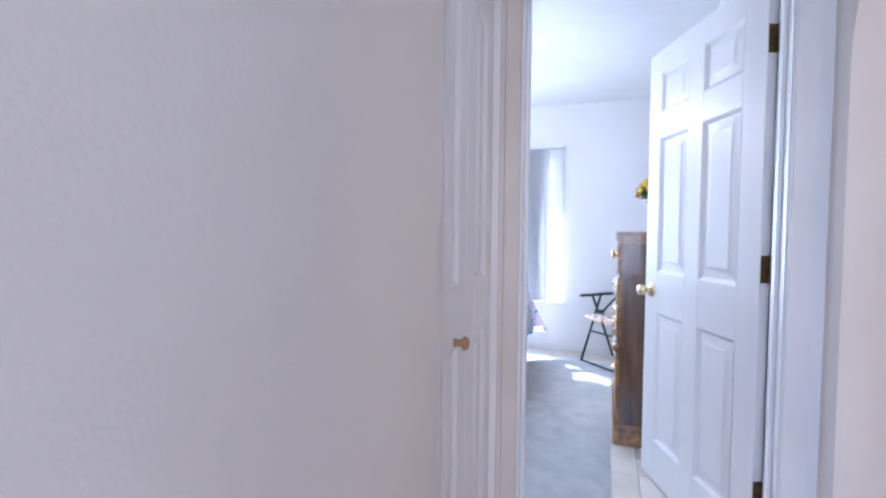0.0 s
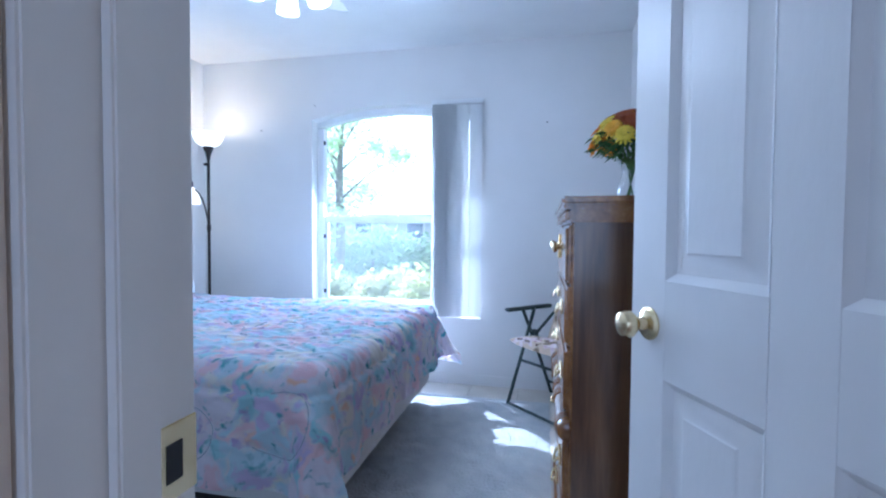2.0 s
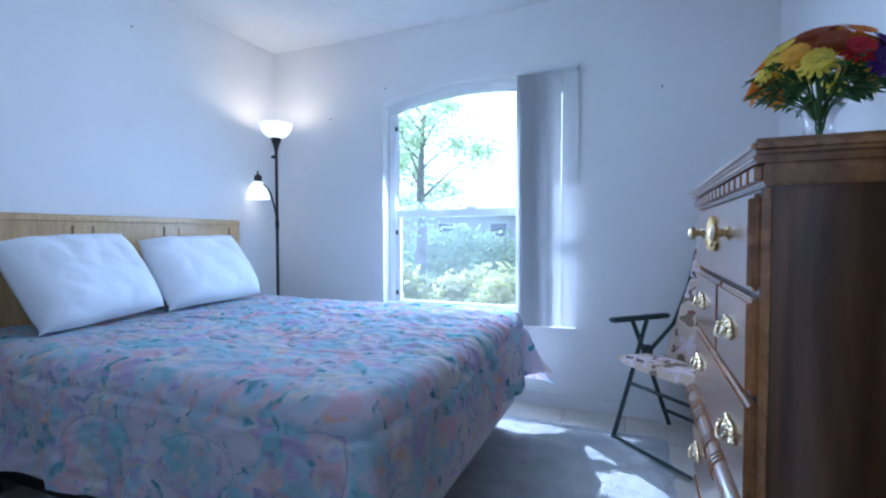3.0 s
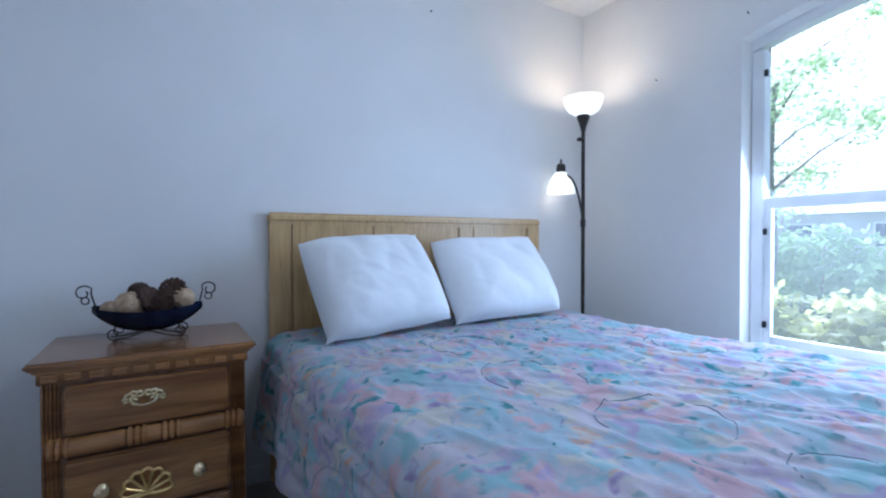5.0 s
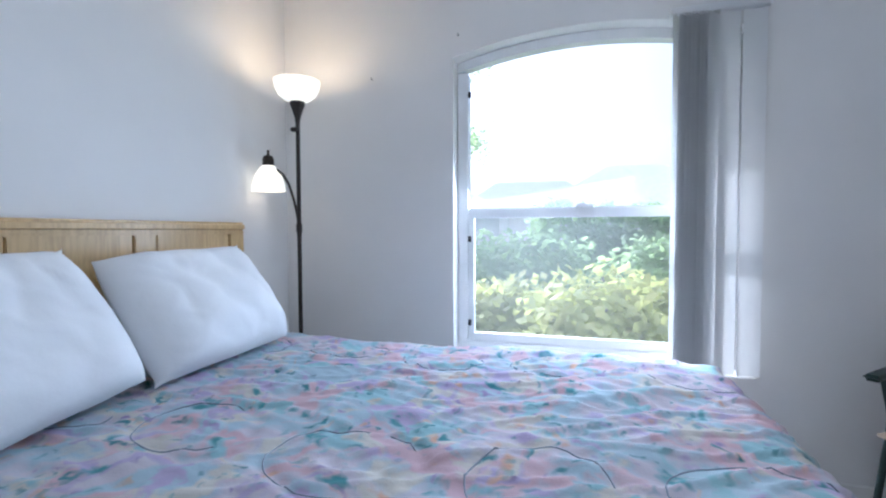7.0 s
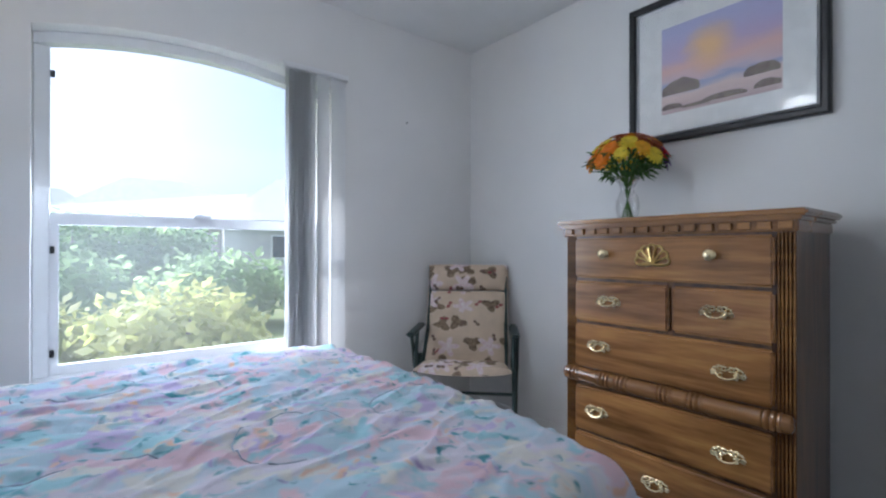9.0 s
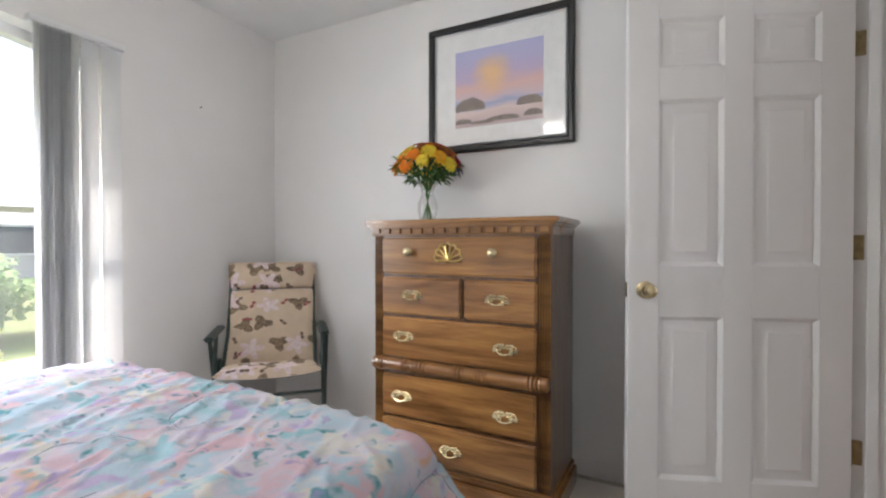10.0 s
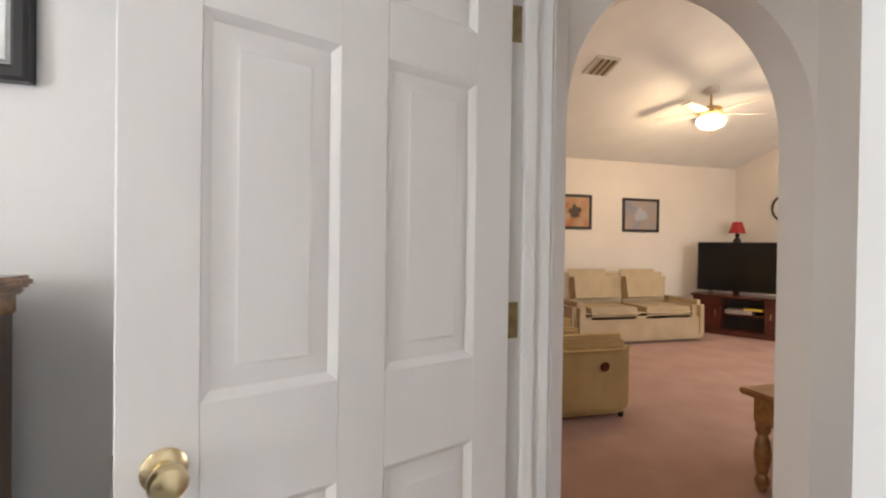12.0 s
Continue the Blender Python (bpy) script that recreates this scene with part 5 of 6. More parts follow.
# ceiling fan with lights
FIX = glow("lit_frosted_shade", (1.0, 0.97, 0.92), 1.1)
FANPAINT = material("bedroom_fan_white", (0.78, 0.77, 0.76), 0.4, second=(0.74, 0.73, 0.72), scale=8)
cl = thing("ceiling_fan", "white ceiling fan with lit frosted glass shades", "ceiling fan", pose(-1.05, 3.78, HIGH))
part("canopy", lathe(bmesh.new(), [(0.075, -0.0005), (0.075, -0.02), (0.05, -0.045), (0.03, -0.06)], seg=28), FANPAINT, cl)
part("motor", lathe(bmesh.new(), [(0.03, -0.055), (0.10, -0.075), (0.125, -0.11), (0.12, -0.155), (0.06, -0.175), (0.045, -0.21)], seg=32), FANPAINT, cl)
part("light_hub", lathe(bmesh.new(), [(0.045, -0.208), (0.06, -0.22), (0.06, -0.25), (0.035, -0.275), (0.004, -0.285)], seg=24), FANPAINT, cl)
for k in range(5):
    b = part("blade", made(0.17, 0.58, -0.058, 0.058, -0.006, 0.0, bevel=0.0025), FANPAINT, cl)
    b.matrix_local = pose(0, 0, -0.125, 0, 0, 72 * k + 20) @ pose(0, 0, 0, 11, 0, 0)
    part("bracket", made(0.10, 0.22, -0.018, 0.018, -0.012, -0.0065, bevel=0.002), FANPAINT, b)
for k in range(4):
    c, s = math.cos(math.radians(90 * k - 62)), math.sin(math.radians(90 * k - 62))
    part("light_arm", tube(bmesh.new(), [(0.05 * c, 0.05 * s, -0.235), (0.085 * c, 0.085 * s, -0.232), (0.105 * c, 0.105 * s, -0.240), (0.112 * c, 0.112 * s, -0.252)], 0.009, 8), FANPAINT, cl)
    sh = part("shade", lathe(bmesh.new(), [(0.022, 0.0), (0.030, -0.012), (0.040, -0.04), (0.045, -0.075), (0.050, -0.105), (0.046, -0.112), (0.03, -0.118), (0.004, -0.12)], seg=24), FIX, cl, "lit frosted glass shade")
    sh.matrix_local = pose(0.112 * c, 0.112 * s, -0.245, 0, 0, 90 * k - 62) @ pose(0, 0, 0, 0, -14, 0)
lamp("fan_lights", "POINT", 4.0, (1.0, 0.96, 0.90), pose(-1.05, 3.78, HIGH - 0.43), radius=0.09)

# small fittings and marks
sw = thing("light_switch", "single white light switch plate on the wall", "light switch", pose(-0.478, SOUTH + 0.0005, 1.105), group="wall switches")
part("plate", made(-0.037, 0.037, 0, 0.005, -0.058, 0.058, bevel=0.002), TRIM, sw)
part("toggle", made(-0.005, 0.005, 0.004, 0.014, -0.002, 0.016, bevel=0.002), VINYL, sw)
for z in (-0.03, 0.03):
    part("screw", lathe(bmesh.new(), [(0.003, 0.0045), (0.003, 0.0062)], (0, 0, z), 10, "Y"), VINYL, sw)
sw = thing("fan_control", "white wall control plate with two rocker buttons", "wall control", pose(-0.592, SOUTH + 0.0005, 1.098), group="wall switches")
part("plate", made(-0.046, 0.046, 0, 0.006, -0.064, 0.064, bevel=0.002), TRIM, sw)
for z in (-0.016, 0.026):
    part("button", made(0.006, 0.032, 0.005, 0.011, z - 0.007, z + 0.007, bevel=0.002), VINYL, sw)
part("slide", made(-0.022, -0.006, 0.005, 0.010, 0.022, 0.030, bevel=0.0015), VINYL, sw)
for x, y, z in ((-2.15, NORTH, 1.89), (-1.69, NORTH, 2.06), (0.05, NORTH, 1.86)):
    solo("wall_nail", tube(bmesh.new(), [(x, y, z), (x, y - 0.012, z + 0.006)], 0.003, 6), IRON, "small bare nail in the white wall", "nail", group="nails")
solo("wall_nail", tube(bmesh.new(), [(WEST, 4.15, 2.2), (WEST + 0.012, 4.15, 2.206)], 0.003, 6), IRON, "small bare nail in the white wall", "nail", group="nails")

# rug
bm = bmesh.new()
RX0, RX1, RY0, RY1 = -1.5, 0.086, 2.40, 5.0
nx, ny = 110, 170
rows = []
for i in range(nx + 1):
    row = []
    for j in range(ny + 1):
        x, y = RX0 + (RX1 - RX0) * i / nx, RY0 + (RY1 - RY0) * j / ny
        w = Vector((x, y, 0))
        e = min(1.0, 12 * min(x - RX0, RX1 - x, y - RY0, RY1 - y) + 0.02)
        tuft = abs(noise.noise(w * 9.0)) + 0.5 * abs(noise.noise(w * 21.0 + Vector((3, 1, 0))))
        row.append(bm.verts.new((x + 0.006 * noise.noise(w * 15), y + 0.006 * noise.noise(w * 15 + Vector((9, 0, 0))), 0.002 + e * (0.008 + 0.016 * tuft))))
    rows.append(row)
for i in range(nx):
    for j in range(ny):
        bm.faces.new((rows[i][j], rows[i + 1][j], rows[i + 1][j + 1], rows[i][j + 1]))
bmesh.ops.solidify(bm, geom=bm.faces[:], thickness=0.003)
solo("rug", bm, RUGMAT, "pale grey shaggy rug beside the bed", "rug", smooth=80)

# ---- living room things ----
rec = thing("recliner", "tan suede recliner armchair with a round side knob", "recliner", pose(2.417, 0.464, 0))
def plump(x0, x1, y0, y1, z0, z1, r):
    return made(x0, x1, y0, y1, z0, z1, bevel=r, seg=4)
part("side", plump(0, 0.2, 0, 0.80, 0.03, 0.57, 0.05), RECLINERHIDE, rec)
part("arm_pad", plump(-0.025, 0.225, -0.035, 0.78, 0.42, 0.615, 0.095), RECLINERHIDE, rec)
part("side", plump(0.72, 0.92, 0, 0.80, 0.03, 0.54, 0.04), RECLINERHIDE, rec)
part("arm_pad", plump(0.695, 0.945, -0.035, 0.78, 0.42, 0.615, 0.095), RECLINERHIDE, rec)
part("seat", plump(0.2, 0.72, -0.02, 0.7, 0.12, 0.46, 0.06), RECLINERHIDE, rec)
bm = bmesh.new()
rows = []
for k in range(12):
    f = k / 11
    y, z, t = 0.60 + 0.32 * f, 0.40 + 0.62 * f, 0.20 * math.sin(math.pi * (0.18 + 0.72 * f)) + 0.03
    rows.append([bm.verts.new(p) for p in ((0.08, y - t * 0.5, z), (0.46, y - t * 0.75, z), (0.84, y - t * 0.5, z), (0.88, y, z), (0.84, y + t * 0.6, z - 0.03), (0.46, y + t * 0.75, z - 0.03), (0.08, y + t * 0.6, z - 0.03), (0.04, y, z))])
for a, b in zip(rows, rows[1:]):
    for k in range(8):
        bm.faces.new((a[k], a[(k + 1) % 8], b[(k + 1) % 8], b[k]))
bm.faces.new(rows[0][::-1])
bm.faces.new(rows[-1])
part("backrest", bm, RECLINERHIDE, rec, smooth=70)
part("side_knob", lathe(bmesh.new(), [(0.036, 0.0), (0.036, -0.008), (0.028, -0.016), (0.004, -0.018)], (0, 0.24, 0.395), 20, "X"), CHERRY, rec, "dark round lever knob")
for x in (0.06, 0.86):
    for y in (0.06, 0.74):
        part("foot", lathe(bmesh.new(), [(0.02, 0), (0.025, 0.035)], (x, y, 0), 10), BLACK, rec)

sofa = thing("sofa", "tan leather two-seat sofa against the wall", "sofa", pose(4.66, -2.43, 0))
part("base", plump(0.02, 0.86, 0.04, 2.0, 0.03, 0.36, 0.03), SOFAHIDE, sofa)
for y in (0.0, 1.84):
    part("arm", plump(0.0, 0.88, y, y + 0.20, 0.03, 0.56, 0.07), SOFAHIDE, sofa)
for y in (0.19, 1.02):
    part("seat_cushion", plump(-0.02, 0.66, y, y + 0.825, 0.33, 0.48, 0.07), SOFAHIDE, sofa)
    b = part("back_cushion", plump(-0.13, 0.13, -0.42, 0.42, -0.06, 0.49, 0.125), SOFAHIDE, sofa)
    b.matrix_local = pose(0.62, y + 0.41, 0.47, 0, 12, 0)
part("back", plump(0.66, 0.88, 0.1, 1.94, 0.03, 0.90, 0.06), SOFAHIDE, sofa)


def small_picture(y, z, w, h, colours, label):
    t = thing("wall_picture", label, "picture", pose(LE - 0.002, y, z), group="living room pictures")
    part("frame", ring(bmesh.new(), w, h, w - 0.04, h - 0.04, -0.025, 0), BLACK, t, smooth=20)
    mt = material("small_print", colours[0], 0.7, second=colours[1], scale=6)
    part("print", made(-0.012, -0.004, -w + 0.03, w - 0.03, -h + 0.03, h - 0.03), mt, t, smooth=0)
    mt2 = material("small_print_shape", colours[2], 0.7, scale=9)
    bm = bmesh.new()
    bm.faces.new([bm.verts.new((-0.0125, w * 0.55 * math.cos(a) * (0.7 + 0.5 * noise.noise(Vector((a * 1.3, y, 0)))), h * 0.5 * math.sin(a) * (0.7 + 0.5 * noise.noise(Vector((a * 1.7, 0, y)))))) for a in (2 * math.pi * q / 30 for q in range(30))])
    part("printed_shape", bm, mt2, t, smooth=0)
    g = part("pane", made(-0.016, -0.0145, -w + 0.042, w - 0.042, -h + 0.042, h - 0.042), GLASS, t, smooth=0)
    g.visible_shadow = False


small_picture(-1.04, 1.80, 0.29, 0.265, ((0.42, 0.16, 0.06), (0.50, 0.34, 0.20), (0.07, 0.045, 0.035)), "dark-framed autumn print on the cream wall")
small_picture(-2.22, 1.78, 0.335, 0.265, ((0.24, 0.26, 0.32), (0.40, 0.30, 0.24), (0.42, 0.46, 0.54)), "dark-framed bluish landscape print on the cream wall")

STAND = pose(4.80, -3.16, 0, 0, 0, 32)
stand = thing("tv_stand", "dark cherry television stand with open shelves", "tv stand", STAND)
part("top", made(-0.68, 0.68, -0.44, 0.03, 0.555, 0.585, bevel=0.006), CHERRY, stand)
part("base", made(-0.66, 0.66, -0.43, 0.01, 0.0, 0.07, bevel=0.004), CHERRY, stand)
for x in (-0.65, -0.30, 0.27, 0.62):
    part("upright", made(x, x + 0.03, -0.43, 0.0, 0.07, 0.555), CHERRY, stand)
part("shelf", made(-0.27, 0.27, -0.42, -0.01, 0.30, 0.32), CHERRY, stand)
part("back", made(-0.64, 0.64, -0.44, -0.43, 0.07, 0.555), BLACK, stand)
for x in (-0.62, 0.30):
    d = part("door", made(x, x + 0.32, -0.012, 0.008, 0.075, 0.55, bevel=0.006), CHERRY, stand)
    hx = x + (0.28 if x < 0 else 0.04)
    part("handle", tube(bmesh.new(), [(hx, 0.010, 0.28), (hx, 0.026, 0.30), (hx, 0.026, 0.34), (hx, 0.010, 0.36)], 0.005, 6), BRASS, d, "brass handle")
solo("media_player", made(-0.17, 0.17, -0.14, 0.14, 0, 0.055, bevel=0.004), SILVER, "silver media player on the stand's shelf", "media player", m=STAND @ pose(0.06, -0.2, 0.32))
solo("boxed_set", made(-0.12, 0.12, -0.1, 0.1, 0, 0.03, bevel=0.003), material("yellow_card", (0.6, 0.42, 0.06), 0.6), "yellow flat box on the stand's shelf", "box", m=STAND @ pose(-0.12, -0.16, 0.375))
TVS = material("tv_screen", (0.006, 0.006, 0.007), 0.12, scale=3)
tv = thing("television", "large black flat-screen television", "television", STAND @ pose(0.0, -0.17, 0.585))
part("bezel", ring(bmesh.new(), 0.63, 0.365, 0.618, 0.353, -0.016, 0.02), BLACK, tv, smooth=20).matrix_local = pose(0, 0, 0.415, 0, 0, -90)
part("screen", made(-0.62, 0.62, -0.02, 0.012, 0.06, 0.77), TVS, tv, smooth=0)
for x in (-0.45, 0.45):
    part("foot", tube(bmesh.new(), [(x, 0.10, 0.006), (x, 0.0, 0.06), (x, -0.10, 0.006)], 0.008, 8), BLACK, tv)
# Pedestal added out of sight behind the television, to carry the table lamp.
ped = solo("lamp_pedestal", lathe(bmesh.new(), [(0.15, 0), (0.15, 0.03), (0.05, 0.06), (0.045, 0.9), (0.06, 1.22), (0.16, 1.26), (0.16, 1.28)], seg=20), CHERRY, "added slim wooden pedestal under the corner lamp", "stand", m=pose(5.47, -3.77, 0))
rl = thing("table_lamp", "dark turned table lamp with a red shade", "table lamp", pose(5.47, -3.77, 1.28))
part("stem", lathe(bmesh.new(), [(0.09, 0), (0.09, 0.015), (0.03, 0.04), (0.055, 0.09), (0.05, 0.14), (0.02, 0.17), (0.035, 0.20), (0.012, 0.24), (0.01, 0.30)], seg=18), BRONZE, rl)
part("shade", lathe(bmesh.new(), [(0.12, 0.24), (0.065, 0.42), (0.062, 0.42), (0.117, 0.24)], seg=24, cap=False), material("red_shade", (0.42, 0.025, 0.03), 0.7), rl, "red cloth shade")
clock = thing("wall_clock", "round wall clock with a dark rim", "clock", pose(4.95, LS + 0.002, 1.9))
part("rim", tube(bmesh.new(), [(0.19 * math.cos(a), 0.015, 0.19 * math.sin(a)) for a in (2 * math.pi * k / 32 for k in range(32))], 0.016, 8, closed=True), BRONZE, clock)
part("face", lathe(bmesh.new(), [(0.185, 0), (0.185, 0.008)], seg=32, axis="Y"), MATBOARD, clock)
part("hand", made(-0.005, 0.005, 0.0085, 0.011, -0.01, 0.13), BLACK, clock)
part("hand", made(-0.01, 0.09, 0.0085, 0.011, -0.005, 0.005), BLACK, clock)

table = thing("coffee_table", "oak coffee table with turned legs", "table", pose(1.42, 0.55, 0))
part("tabletop", made(-0.52, 0.03, -1.1, 0.0, 0.495, 0.53, bevel=0.008), OAK, table)
part("apron", made(-0.47, -0.02, -1.05, -0.05, 0.36, 0.495), OAK, table)
for x in (-0.04, -0.45):
    for y in (-0.09, -1.0):
        part("leg", lathe(bmesh.new(), [(0.022, 0), (0.03, 0.02), (0.036, 0.05), (0.022, 0.085), (0.03, 0.11), (0.042, 0.18), (0.036, 0.25), (0.024, 0.29), (0.036, 0.31), (0.036, 0.37)], (x, y, 0), 16), OAK, table)


def vault(x):
    return 4.14 - 0.293 * (x - 0.65)


fan = thing("ceiling_fan", "white ceiling fan with brass trim and a lit bowl", "ceiling fan", pose(4.0, -1.76, vault(4.0)))
FANWHITE = material("fan_white", (0.75, 0.72, 0.66), 0.4, scale=10)
part("canopy", lathe(bmesh.new(), [(0.09, 0.03), (0.085, -0.04), (0.03, -0.06)], seg=24), FANWHITE, fan)
part("rod", tube(bmesh.new(), [(0, 0, -0.05), (0, 0, -0.24)], 0.012, 10), BRASS, fan)
part("motor", lathe(bmesh.new(), [(0.03, -0.21), (0.11, -0.225), (0.13, -0.26), (0.12, -0.30), (0.05, -0.32)], seg=28), BRASS, fan)
for k in range(5):
    a = 2 * math.pi * k / 5 - 1.82
    b = part("blade", made(0.16, 0.62, -0.062, 0.062, -0.008, 0.0, bevel=0.003), FANWHITE, fan)
    b.matrix_local = pose(0, 0, -0.285, 0, 0, math.degrees(a)) @ pose(0, 0, 0, 10, 0, 0)
    part("bracket", made(0.09, 0.20, -0.02, 0.02, -0.006, 0.004), BRASS, b)
part("light_bowl", lathe(bmesh.new(), [(0.055, -0.33), (0.15, -0.345), (0.16, -0.39), (0.125, -0.445), (0.05, -0.475), (0.004, -0.48)], seg=28), glow("lit_fan_bowl", (1.0, 0.86, 0.58), 1.2), fan, "lit glass bowl")
part("pull_chain", tube(bmesh.new(), [(0, 0, -0.48), (0, 0, -0.55)], 0.004, 6), BRASS, fan)
lamp("fan_bulb", "POINT", 8, (1.0, 0.74, 0.45), pose(4.0, -1.76, vault(4.0) - 0.60), radius=0.1)

vent = thing("ceiling_vent", "square white ceiling air vent", "vent", pose(3.85, -0.18, vault(3.85) - 0.002) @ pose(0, 0, 0, 0, math.degrees(math.atan(0.293)), 0))
part("frame", made(-0.15, 0.15, -0.15, 0.15, -0.014, 0.0, bevel=0.004), FANWHITE, vent)
for k in range(7):
    s = part("slat", made(-0.125, 0.125, -0.012, 0.012, -0.003, 0.0), OLDBRASS if k % 2 else FANWHITE, vent)
    s.matrix_local = pose(0, -0.105 + 0.035 * k, -0.02, 35, 0, 0)

ch = thing("chandelier", "polished brass chandelier with candle lights", "chandelier", pose(3.0, 1.07, 2.2))
part("column", lathe(bmesh.new(), [(0.004, -0.13), (0.02, -0.12), (0.012, -0.09), (0.045, -0.06), (0.03, -0.02), (0.018, 0.02), (0.04, 0.06), (0.045, 0.09), (0.015, 0.12), (0.012, 0.2), (0.045, 0.215), (0.05, 0.23), (0.012, 0.24), (0.004, 0.27)], seg=20), BRASS, ch)
part("chain", tube(bmesh.new(), [(0, 0, 0.26), (0, 0, vault(3.0) - 2.2)], 0.006, 6), BRASS, ch)
CANDLE = glow("lit_candle_bulb", (1.0, 0.78, 0.45), 2.5)
for k in range(6):
    a = 2 * math.pi * k / 6 + 0.35
    c, s = math.cos(a), math.sin(a)
    part("arm", tube(bmesh.new(), [(0.03 * c, 0.03 * s, -0.03), (0.09 * c, 0.09 * s, -0.085), (0.16 * c, 0.16 * s, -0.09), (0.205 * c, 0.205 * s, -0.04), (0.21 * c, 0.21 * s, 0.0)], 0.006, 8), BRASS, ch)
    part("drip_cup", lathe(bmesh.new(), [(0.006, 0), (0.03, 0.008), (0.034, 0.014)], (0.21 * c, 0.21 * s, 0), 14), BRASS, ch)
    part("candle", lathe(bmesh.new(), [(0.011, 0.014), (0.011, 0.085)], (0.21 * c, 0.21 * s, 0), 10), MATBOARD, ch)
    part("bulb", lathe(bmesh.new(), [(0.008, 0.085), (0.014, 0.105), (0.010, 0.13), (0.002, 0.15)], (0.21 * c, 0.21 * s, 0), 10), CANDLE, ch, "lit candle bulb")
lamp("chandelier_bulbs", "POINT", 4, (1.0, 0.72, 0.42), pose(3.0, 1.07, 2.02), radius=0.15)

mir = thing("wall_mirror", "large grey-green wall mirror in a thin frame", "mirror", pose(LE - 0.002, 0.32, 1.48))
part("frame", ring(bmesh.new(), 0.46, 0.62, 0.44, 0.60, -0.02, 0), BRONZE, mir, smooth=20)
MIRROR = material("tinted_mirror", (0.045, 0.047, 0.036), 0.1, 1.0, scale=1)
part("mirror_glass", made(-0.012, -0.004, -0.445, 0.445, -0.605, 0.605), MIRROR, mir, smooth=0)

# ---- outside ----
GRASS = material("lawn", (0.10, 0.15, 0.045), 0.95, second=(0.16, 0.17, 0.07), scale=0.8, bump=0.5, bump_scale=8)
structure("ground", made(-400, 400, NORTH + 0.2, 600, -0.5, -0.3), GRASS, "mown lawn outside the window", "ground")
# Unseen eave, sized so that the sun patch on the floor ends short.
structure("eave", made(WEST - 1, EAST + 1, NORTH + 0.201, NORTH + 0.72, 2.46, 2.58), TRIM, "unseen eave above the window that cuts off high sun", "eave")
structure("roof_cover", made(WEST - 1, LE + 0.5, -5.0, NORTH + 0.72, 4.45, 4.6), TRIM, "plain roof slab over the house", "roof")
structure("wall_outer", made(EAST + 0.12, LE + 0.12, NORTH + 0.0, NORTH + 0.2, -0.5, 2.6), HALLPAINT, "plain outer house wall", "wall")


def leaves(bm, centre, rx, ry, rz, count, size, shell_only=0.55):
    c = Vector(centre)
    for _ in range(count):
        d = Vector((random.gauss(0, 1), random.gauss(0, 1), random.gauss(0, 1))).normalized()
        k = shell_only + (1 - shell_only) * random.random()
        k *= 0.85 + 0.3 * noise.noise(d * 2.3 + c)
        p = c + Vector((d.x * rx, d.y * ry, d.z * rz)) * k
        t = Vector((random.gauss(0, 1), random.gauss(0, 1), random.gauss(0, 0.6))).normalized()
        w = t.cross(d + Vector((0.1, 0.2, 0.3))).normalized()
        s = size * random.uniform(0.6, 1.3)
        vs = [bm.verts.new(q) for q in (p, p + t * s * 0.5 + w * s * 0.28, p + t * s, p + t * s * 0.5 - w * s * 0.28)]
        bm.faces.new(vs)
    return bm


LIGHTLEAF = leafy("croton_leaf", (0.42, 0.42, 0.20), (0.20, 0.25, 0.12))
# Hedge, tree and bark colours are paled to stand in for haze.
HAZEHEDGE = leafy("hazed_hedge_leaf", (0.28, 0.36, 0.24), (0.16, 0.22, 0.15), through_it=0.6)
HAZETREE = leafy("hazed_tree_leaf", (0.48, 0.54, 0.44), (0.34, 0.40, 0.33), through_it=0.75)
HAZEBARK = material("hazed_bark", (0.40, 0.37, 0.33), 0.9, second=(0.28, 0.25, 0.22), scale=8, bump=0.6, bump_scale=20)


def bush(x, y, r, h, mat, label, count=2600, size=0.11):
    t = thing("bush", label, "bush", pose(x, y, -0.3), group="garden bushes")
    part("branches", tube(bmesh.new(), [(0, 0, 0), (0.05, 0.02, h * 0.4), (0.1, -0.05, h * 0.75)], [0.04, 0.03, 0.01], 7), HAZEBARK, t)
    part("crown", leaves(bmesh.new(), (0, 0, h * 0.5), r, r * 0.8, h * 0.52, count, size), mat, t, smooth=0)


random.seed(11)
for x, y, r, h in ((-1.0, 6.75, 0.72, 1.16), (-1.75, 7.3, 0.6, 1.0), (-2.75, 7.2, 0.7, 1.05), (-0.45, 8.6, 0.8, 0.95)):
    bush(x, y, r, h, LIGHTLEAF, "yellow-green leafy garden shrub outside the window")
for x, y, r, h in ((-4.2, 8.6, 1.2, 1.8), (-2.0, 11.5, 1.5, 1.5), (0.6, 11.8, 1.4, 1.4), (3.0, 11.0, 1.4, 1.5), (-6.5, 11.5, 1.6, 2.2), (-4.6, 14.0, 1.6, 1.7), (5.5, 13.0, 1.7, 1.6), (-1.7, 16.2, 1.0, 2.5), (-0.5, 16.4, 1.0, 2.4), (0.6, 16.1, 0.9, 2.3)):
    bush(x, y, r, h, HAZEHEDGE, "dense green hedge shrub in the garden", 2400, 0.17)


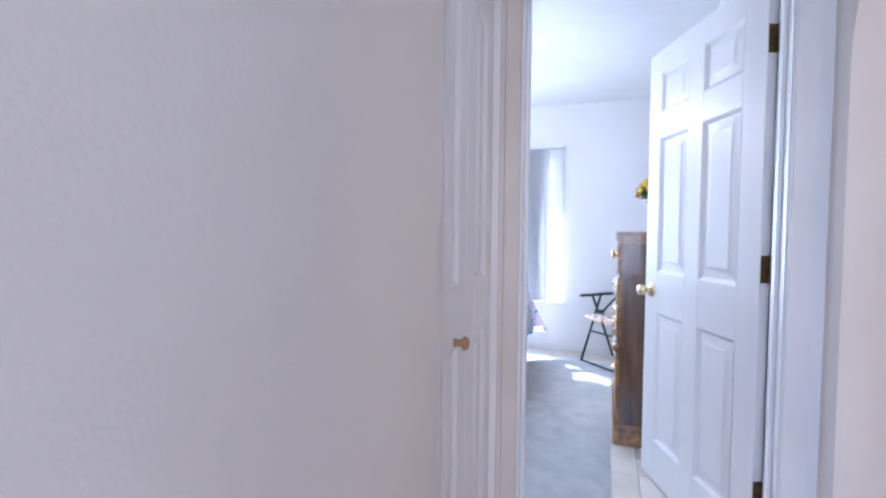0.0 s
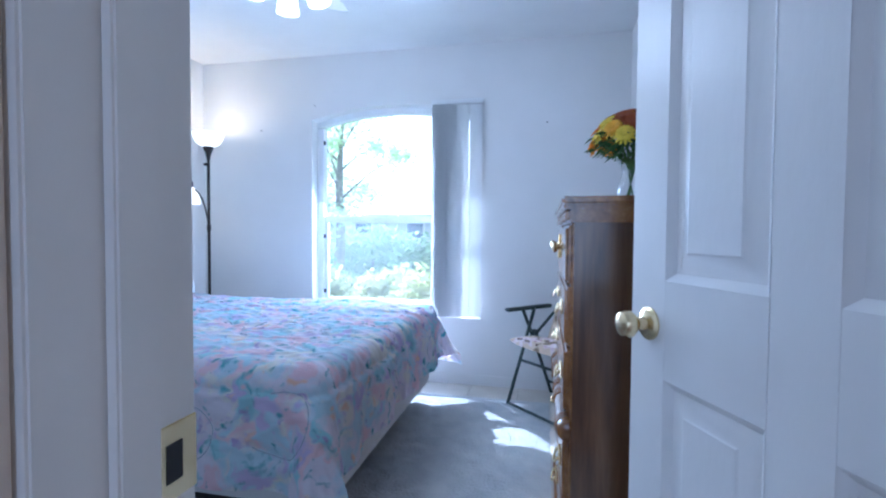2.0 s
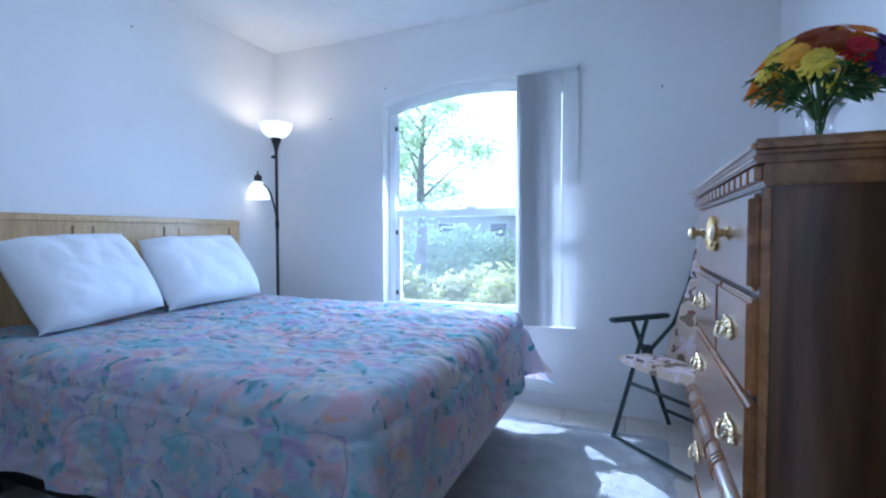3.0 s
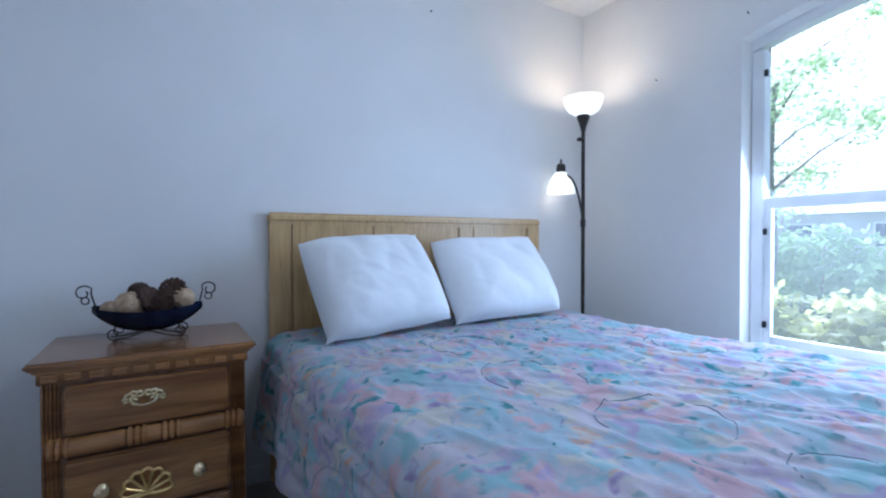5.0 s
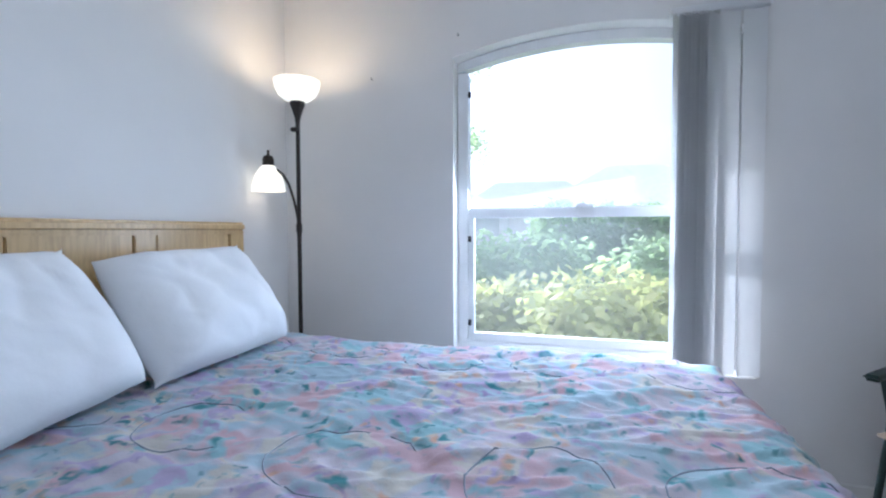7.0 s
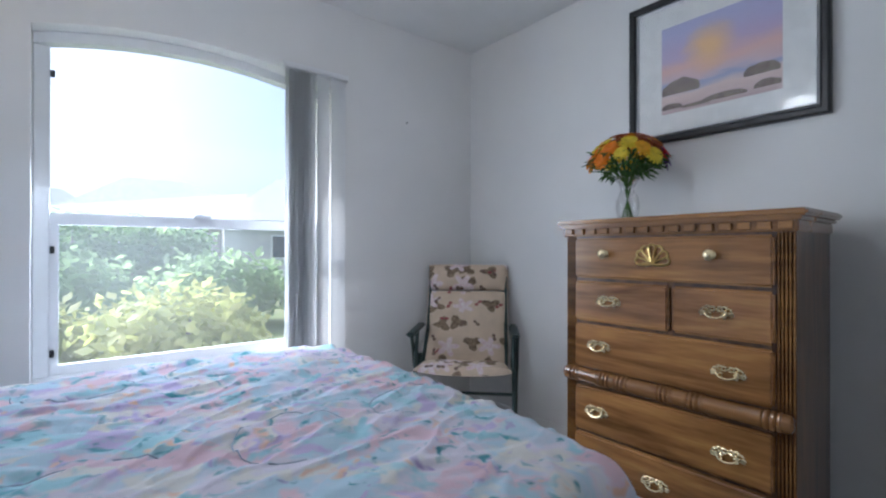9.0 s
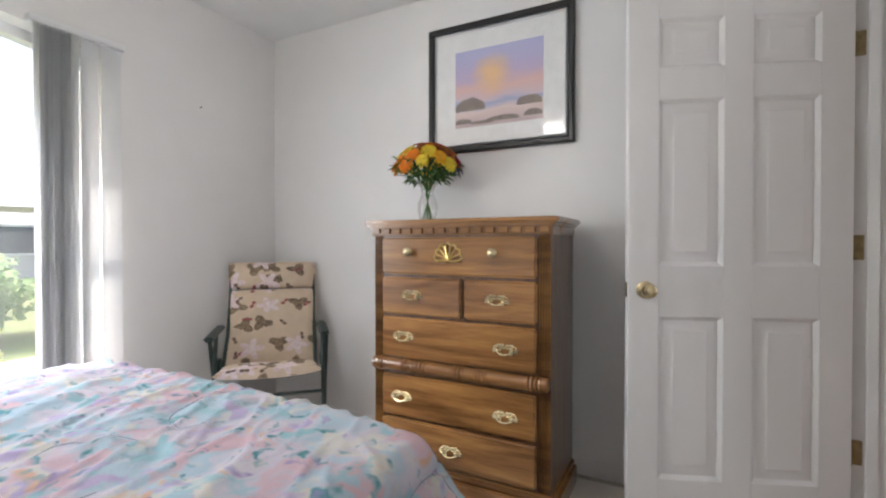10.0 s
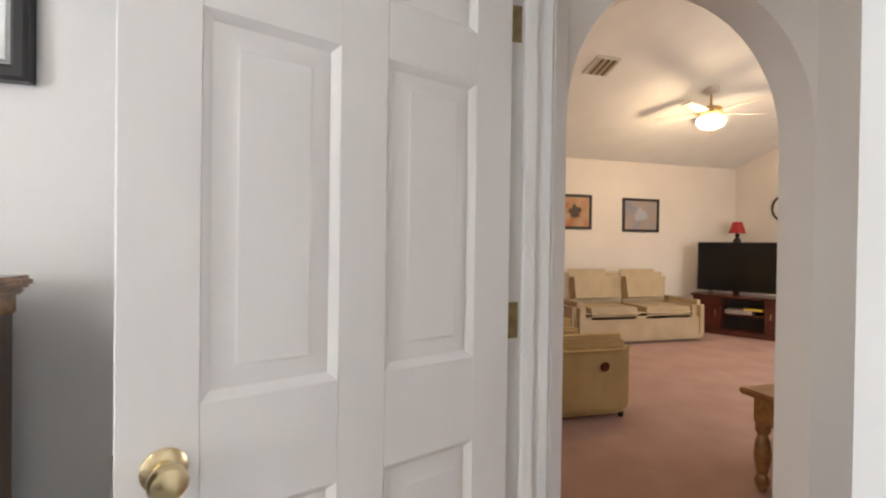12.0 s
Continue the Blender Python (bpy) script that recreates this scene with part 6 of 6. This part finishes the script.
def tree(x, y, h, r):
    t = thing("tree", "slender garden tree with an open green crown", "tree", pose(x, y, -0.3), group="garden trees")
    part("trunk", tube(bmesh.new(), [(0, 0, 0), (0.08, 0.05, h * 0.25), (0.0, 0.1, h * 0.5), (0.15, 0, h * 0.8)], [0.16, 0.12, 0.09, 0.03], 10), HAZEBARK, t)
    bm = bmesh.new()
    for k in range(11):
        a, z = k * 2.4, h * (0.42 + 0.045 * k)
        d = Vector((math.cos(a), math.sin(a), 0.7)) * r * random.uniform(0.5, 0.9)
        b = Vector((0.03, 0.06, z))
        part("limb", tube(bmesh.new(), [b, b + d * 0.5 + Vector((0, 0, 0.1)), b + d], [0.03, 0.018, 0.006], 7), HAZEBARK, t)
        leaves(bm, b + d, r * 0.46, r * 0.46, r * 0.40, 620, 0.10, 0.15)
    for k in range(8):
        leaves(bm, Vector((random.uniform(-0.4, 0.4) * r, random.uniform(-0.4, 0.4) * r, h * (0.36 + 0.065 * k))), r * 0.5, r * 0.5, r * 0.4, 420, 0.10, 0.1)
    part("crown", bm, HAZETREE, t, smooth=0)


tree(-4.9, 12.5, 5.2, 1.9)
tree(-8.5, 16.0, 7.0, 2.6)

STUCCO = material("pale_stucco", (0.62, 0.60, 0.56), 0.9, second=(0.55, 0.53, 0.5), scale=1.5, bump=0.3, bump_scale=30)
# The shingle colour is lightened to stand in for haze over the roofs.
HAZEROOF = material("hazed_shingle", (0.50, 0.53, 0.54), 0.9, second=(0.42, 0.45, 0.46), scale=6, bump=0.5, bump_scale=12)
DARKGLASS = material("far_glass", (0.08, 0.10, 0.13), 0.1, scale=2)


def house(x, y, w, d, h, roof, turn):
    t = thing("house", "pale stucco bungalow, its hipped roof paled for haze", "house", pose(x, y, -0.3, 0, 0, turn), group="houses across the garden")
    part("wall", made(-w / 2, w / 2, -d / 2, d / 2, 0, h), STUCCO, t)
    bm = bmesh.new()
    e = 0.5
    lo = [bm.verts.new(p) for p in ((-w / 2 - e, -d / 2 - e, h - 0.05), (w / 2 + e, -d / 2 - e, h - 0.05), (w / 2 + e, d / 2 + e, h - 0.05), (-w / 2 - e, d / 2 + e, h - 0.05))]
    hi = [bm.verts.new(p) for p in ((-w / 2 + d / 2.4, 0, h + roof), (w / 2 - d / 2.4, 0, h + roof))]
    for f in ((lo[0], lo[1], hi[1], hi[0]), (lo[1], lo[2], hi[1]), (lo[2], lo[3], hi[0], hi[1]), (lo[3], lo[0], hi[0]), (lo[3], lo[2], lo[1], lo[0])):
        bm.faces.new(f)
    part("roof", bm, HAZEROOF, t, smooth=0)
    for k in (-0.3, 0.05, 0.32):
        wdw = part("window", made(k * w - 0.6, k * w + 0.6, -d / 2 - 0.04, -d / 2 + 0.01, 0.95, 2.1, bevel=0.01), TRIM, t)
        part("pane", made(k * w - 0.52, k * w + 0.52, -d / 2 - 0.05, -d / 2 - 0.04, 1.03, 2.02), DARKGLASS, wdw, smooth=0)


house(-12.2, 34, 12.5, 8, 2.6, 1.9, 4)
house(1.8, 31, 9.5, 8, 2.6, 2.4, 5)
house(10.8, 29, 13, 9, 2.8, 3.0, -8)
house(-5.5, 47, 13, 8, 2.8, 3.1, 3)

# ---- floor tiles ----
TS = 0.333
tile_mesh = mesh_of("tile", made(-TS / 2 + 0.002, TS / 2 - 0.002, -TS / 2 + 0.002, TS / 2 - 0.002, -0.010, 0.0, bevel=0.0015, seg=1), TILE)
floor_ob = bpy.data.objects["floor"]
for i in range(11):
    for j in range(10):
        x, y = -0.455 - TS / 2 + TS * (i - 6), SOUTH + TS / 2 + TS * (j - 0.0)
        if WEST + TS / 2 < x + 0.1 and x + TS / 2 < EAST + 0.2 and y - TS / 2 < NORTH and x - TS / 2 > WEST - 0.2:
            t = new("tile", tile_mesh)
            sx = min(x + TS / 2, EAST) - max(x - TS / 2, WEST)
            sy = min(y + TS / 2, NORTH) - (y - TS / 2)
            if sx < 0.02 or sy < 0.02:
                bpy.data.objects.remove(t)
                continue
            t.location = ((min(x + TS / 2, EAST) + max(x - TS / 2, WEST)) / 2, y - TS / 2 + sy / 2, 0)
            t.scale = (sx / TS, sy / TS, 1)
            t.parent = floor_ob
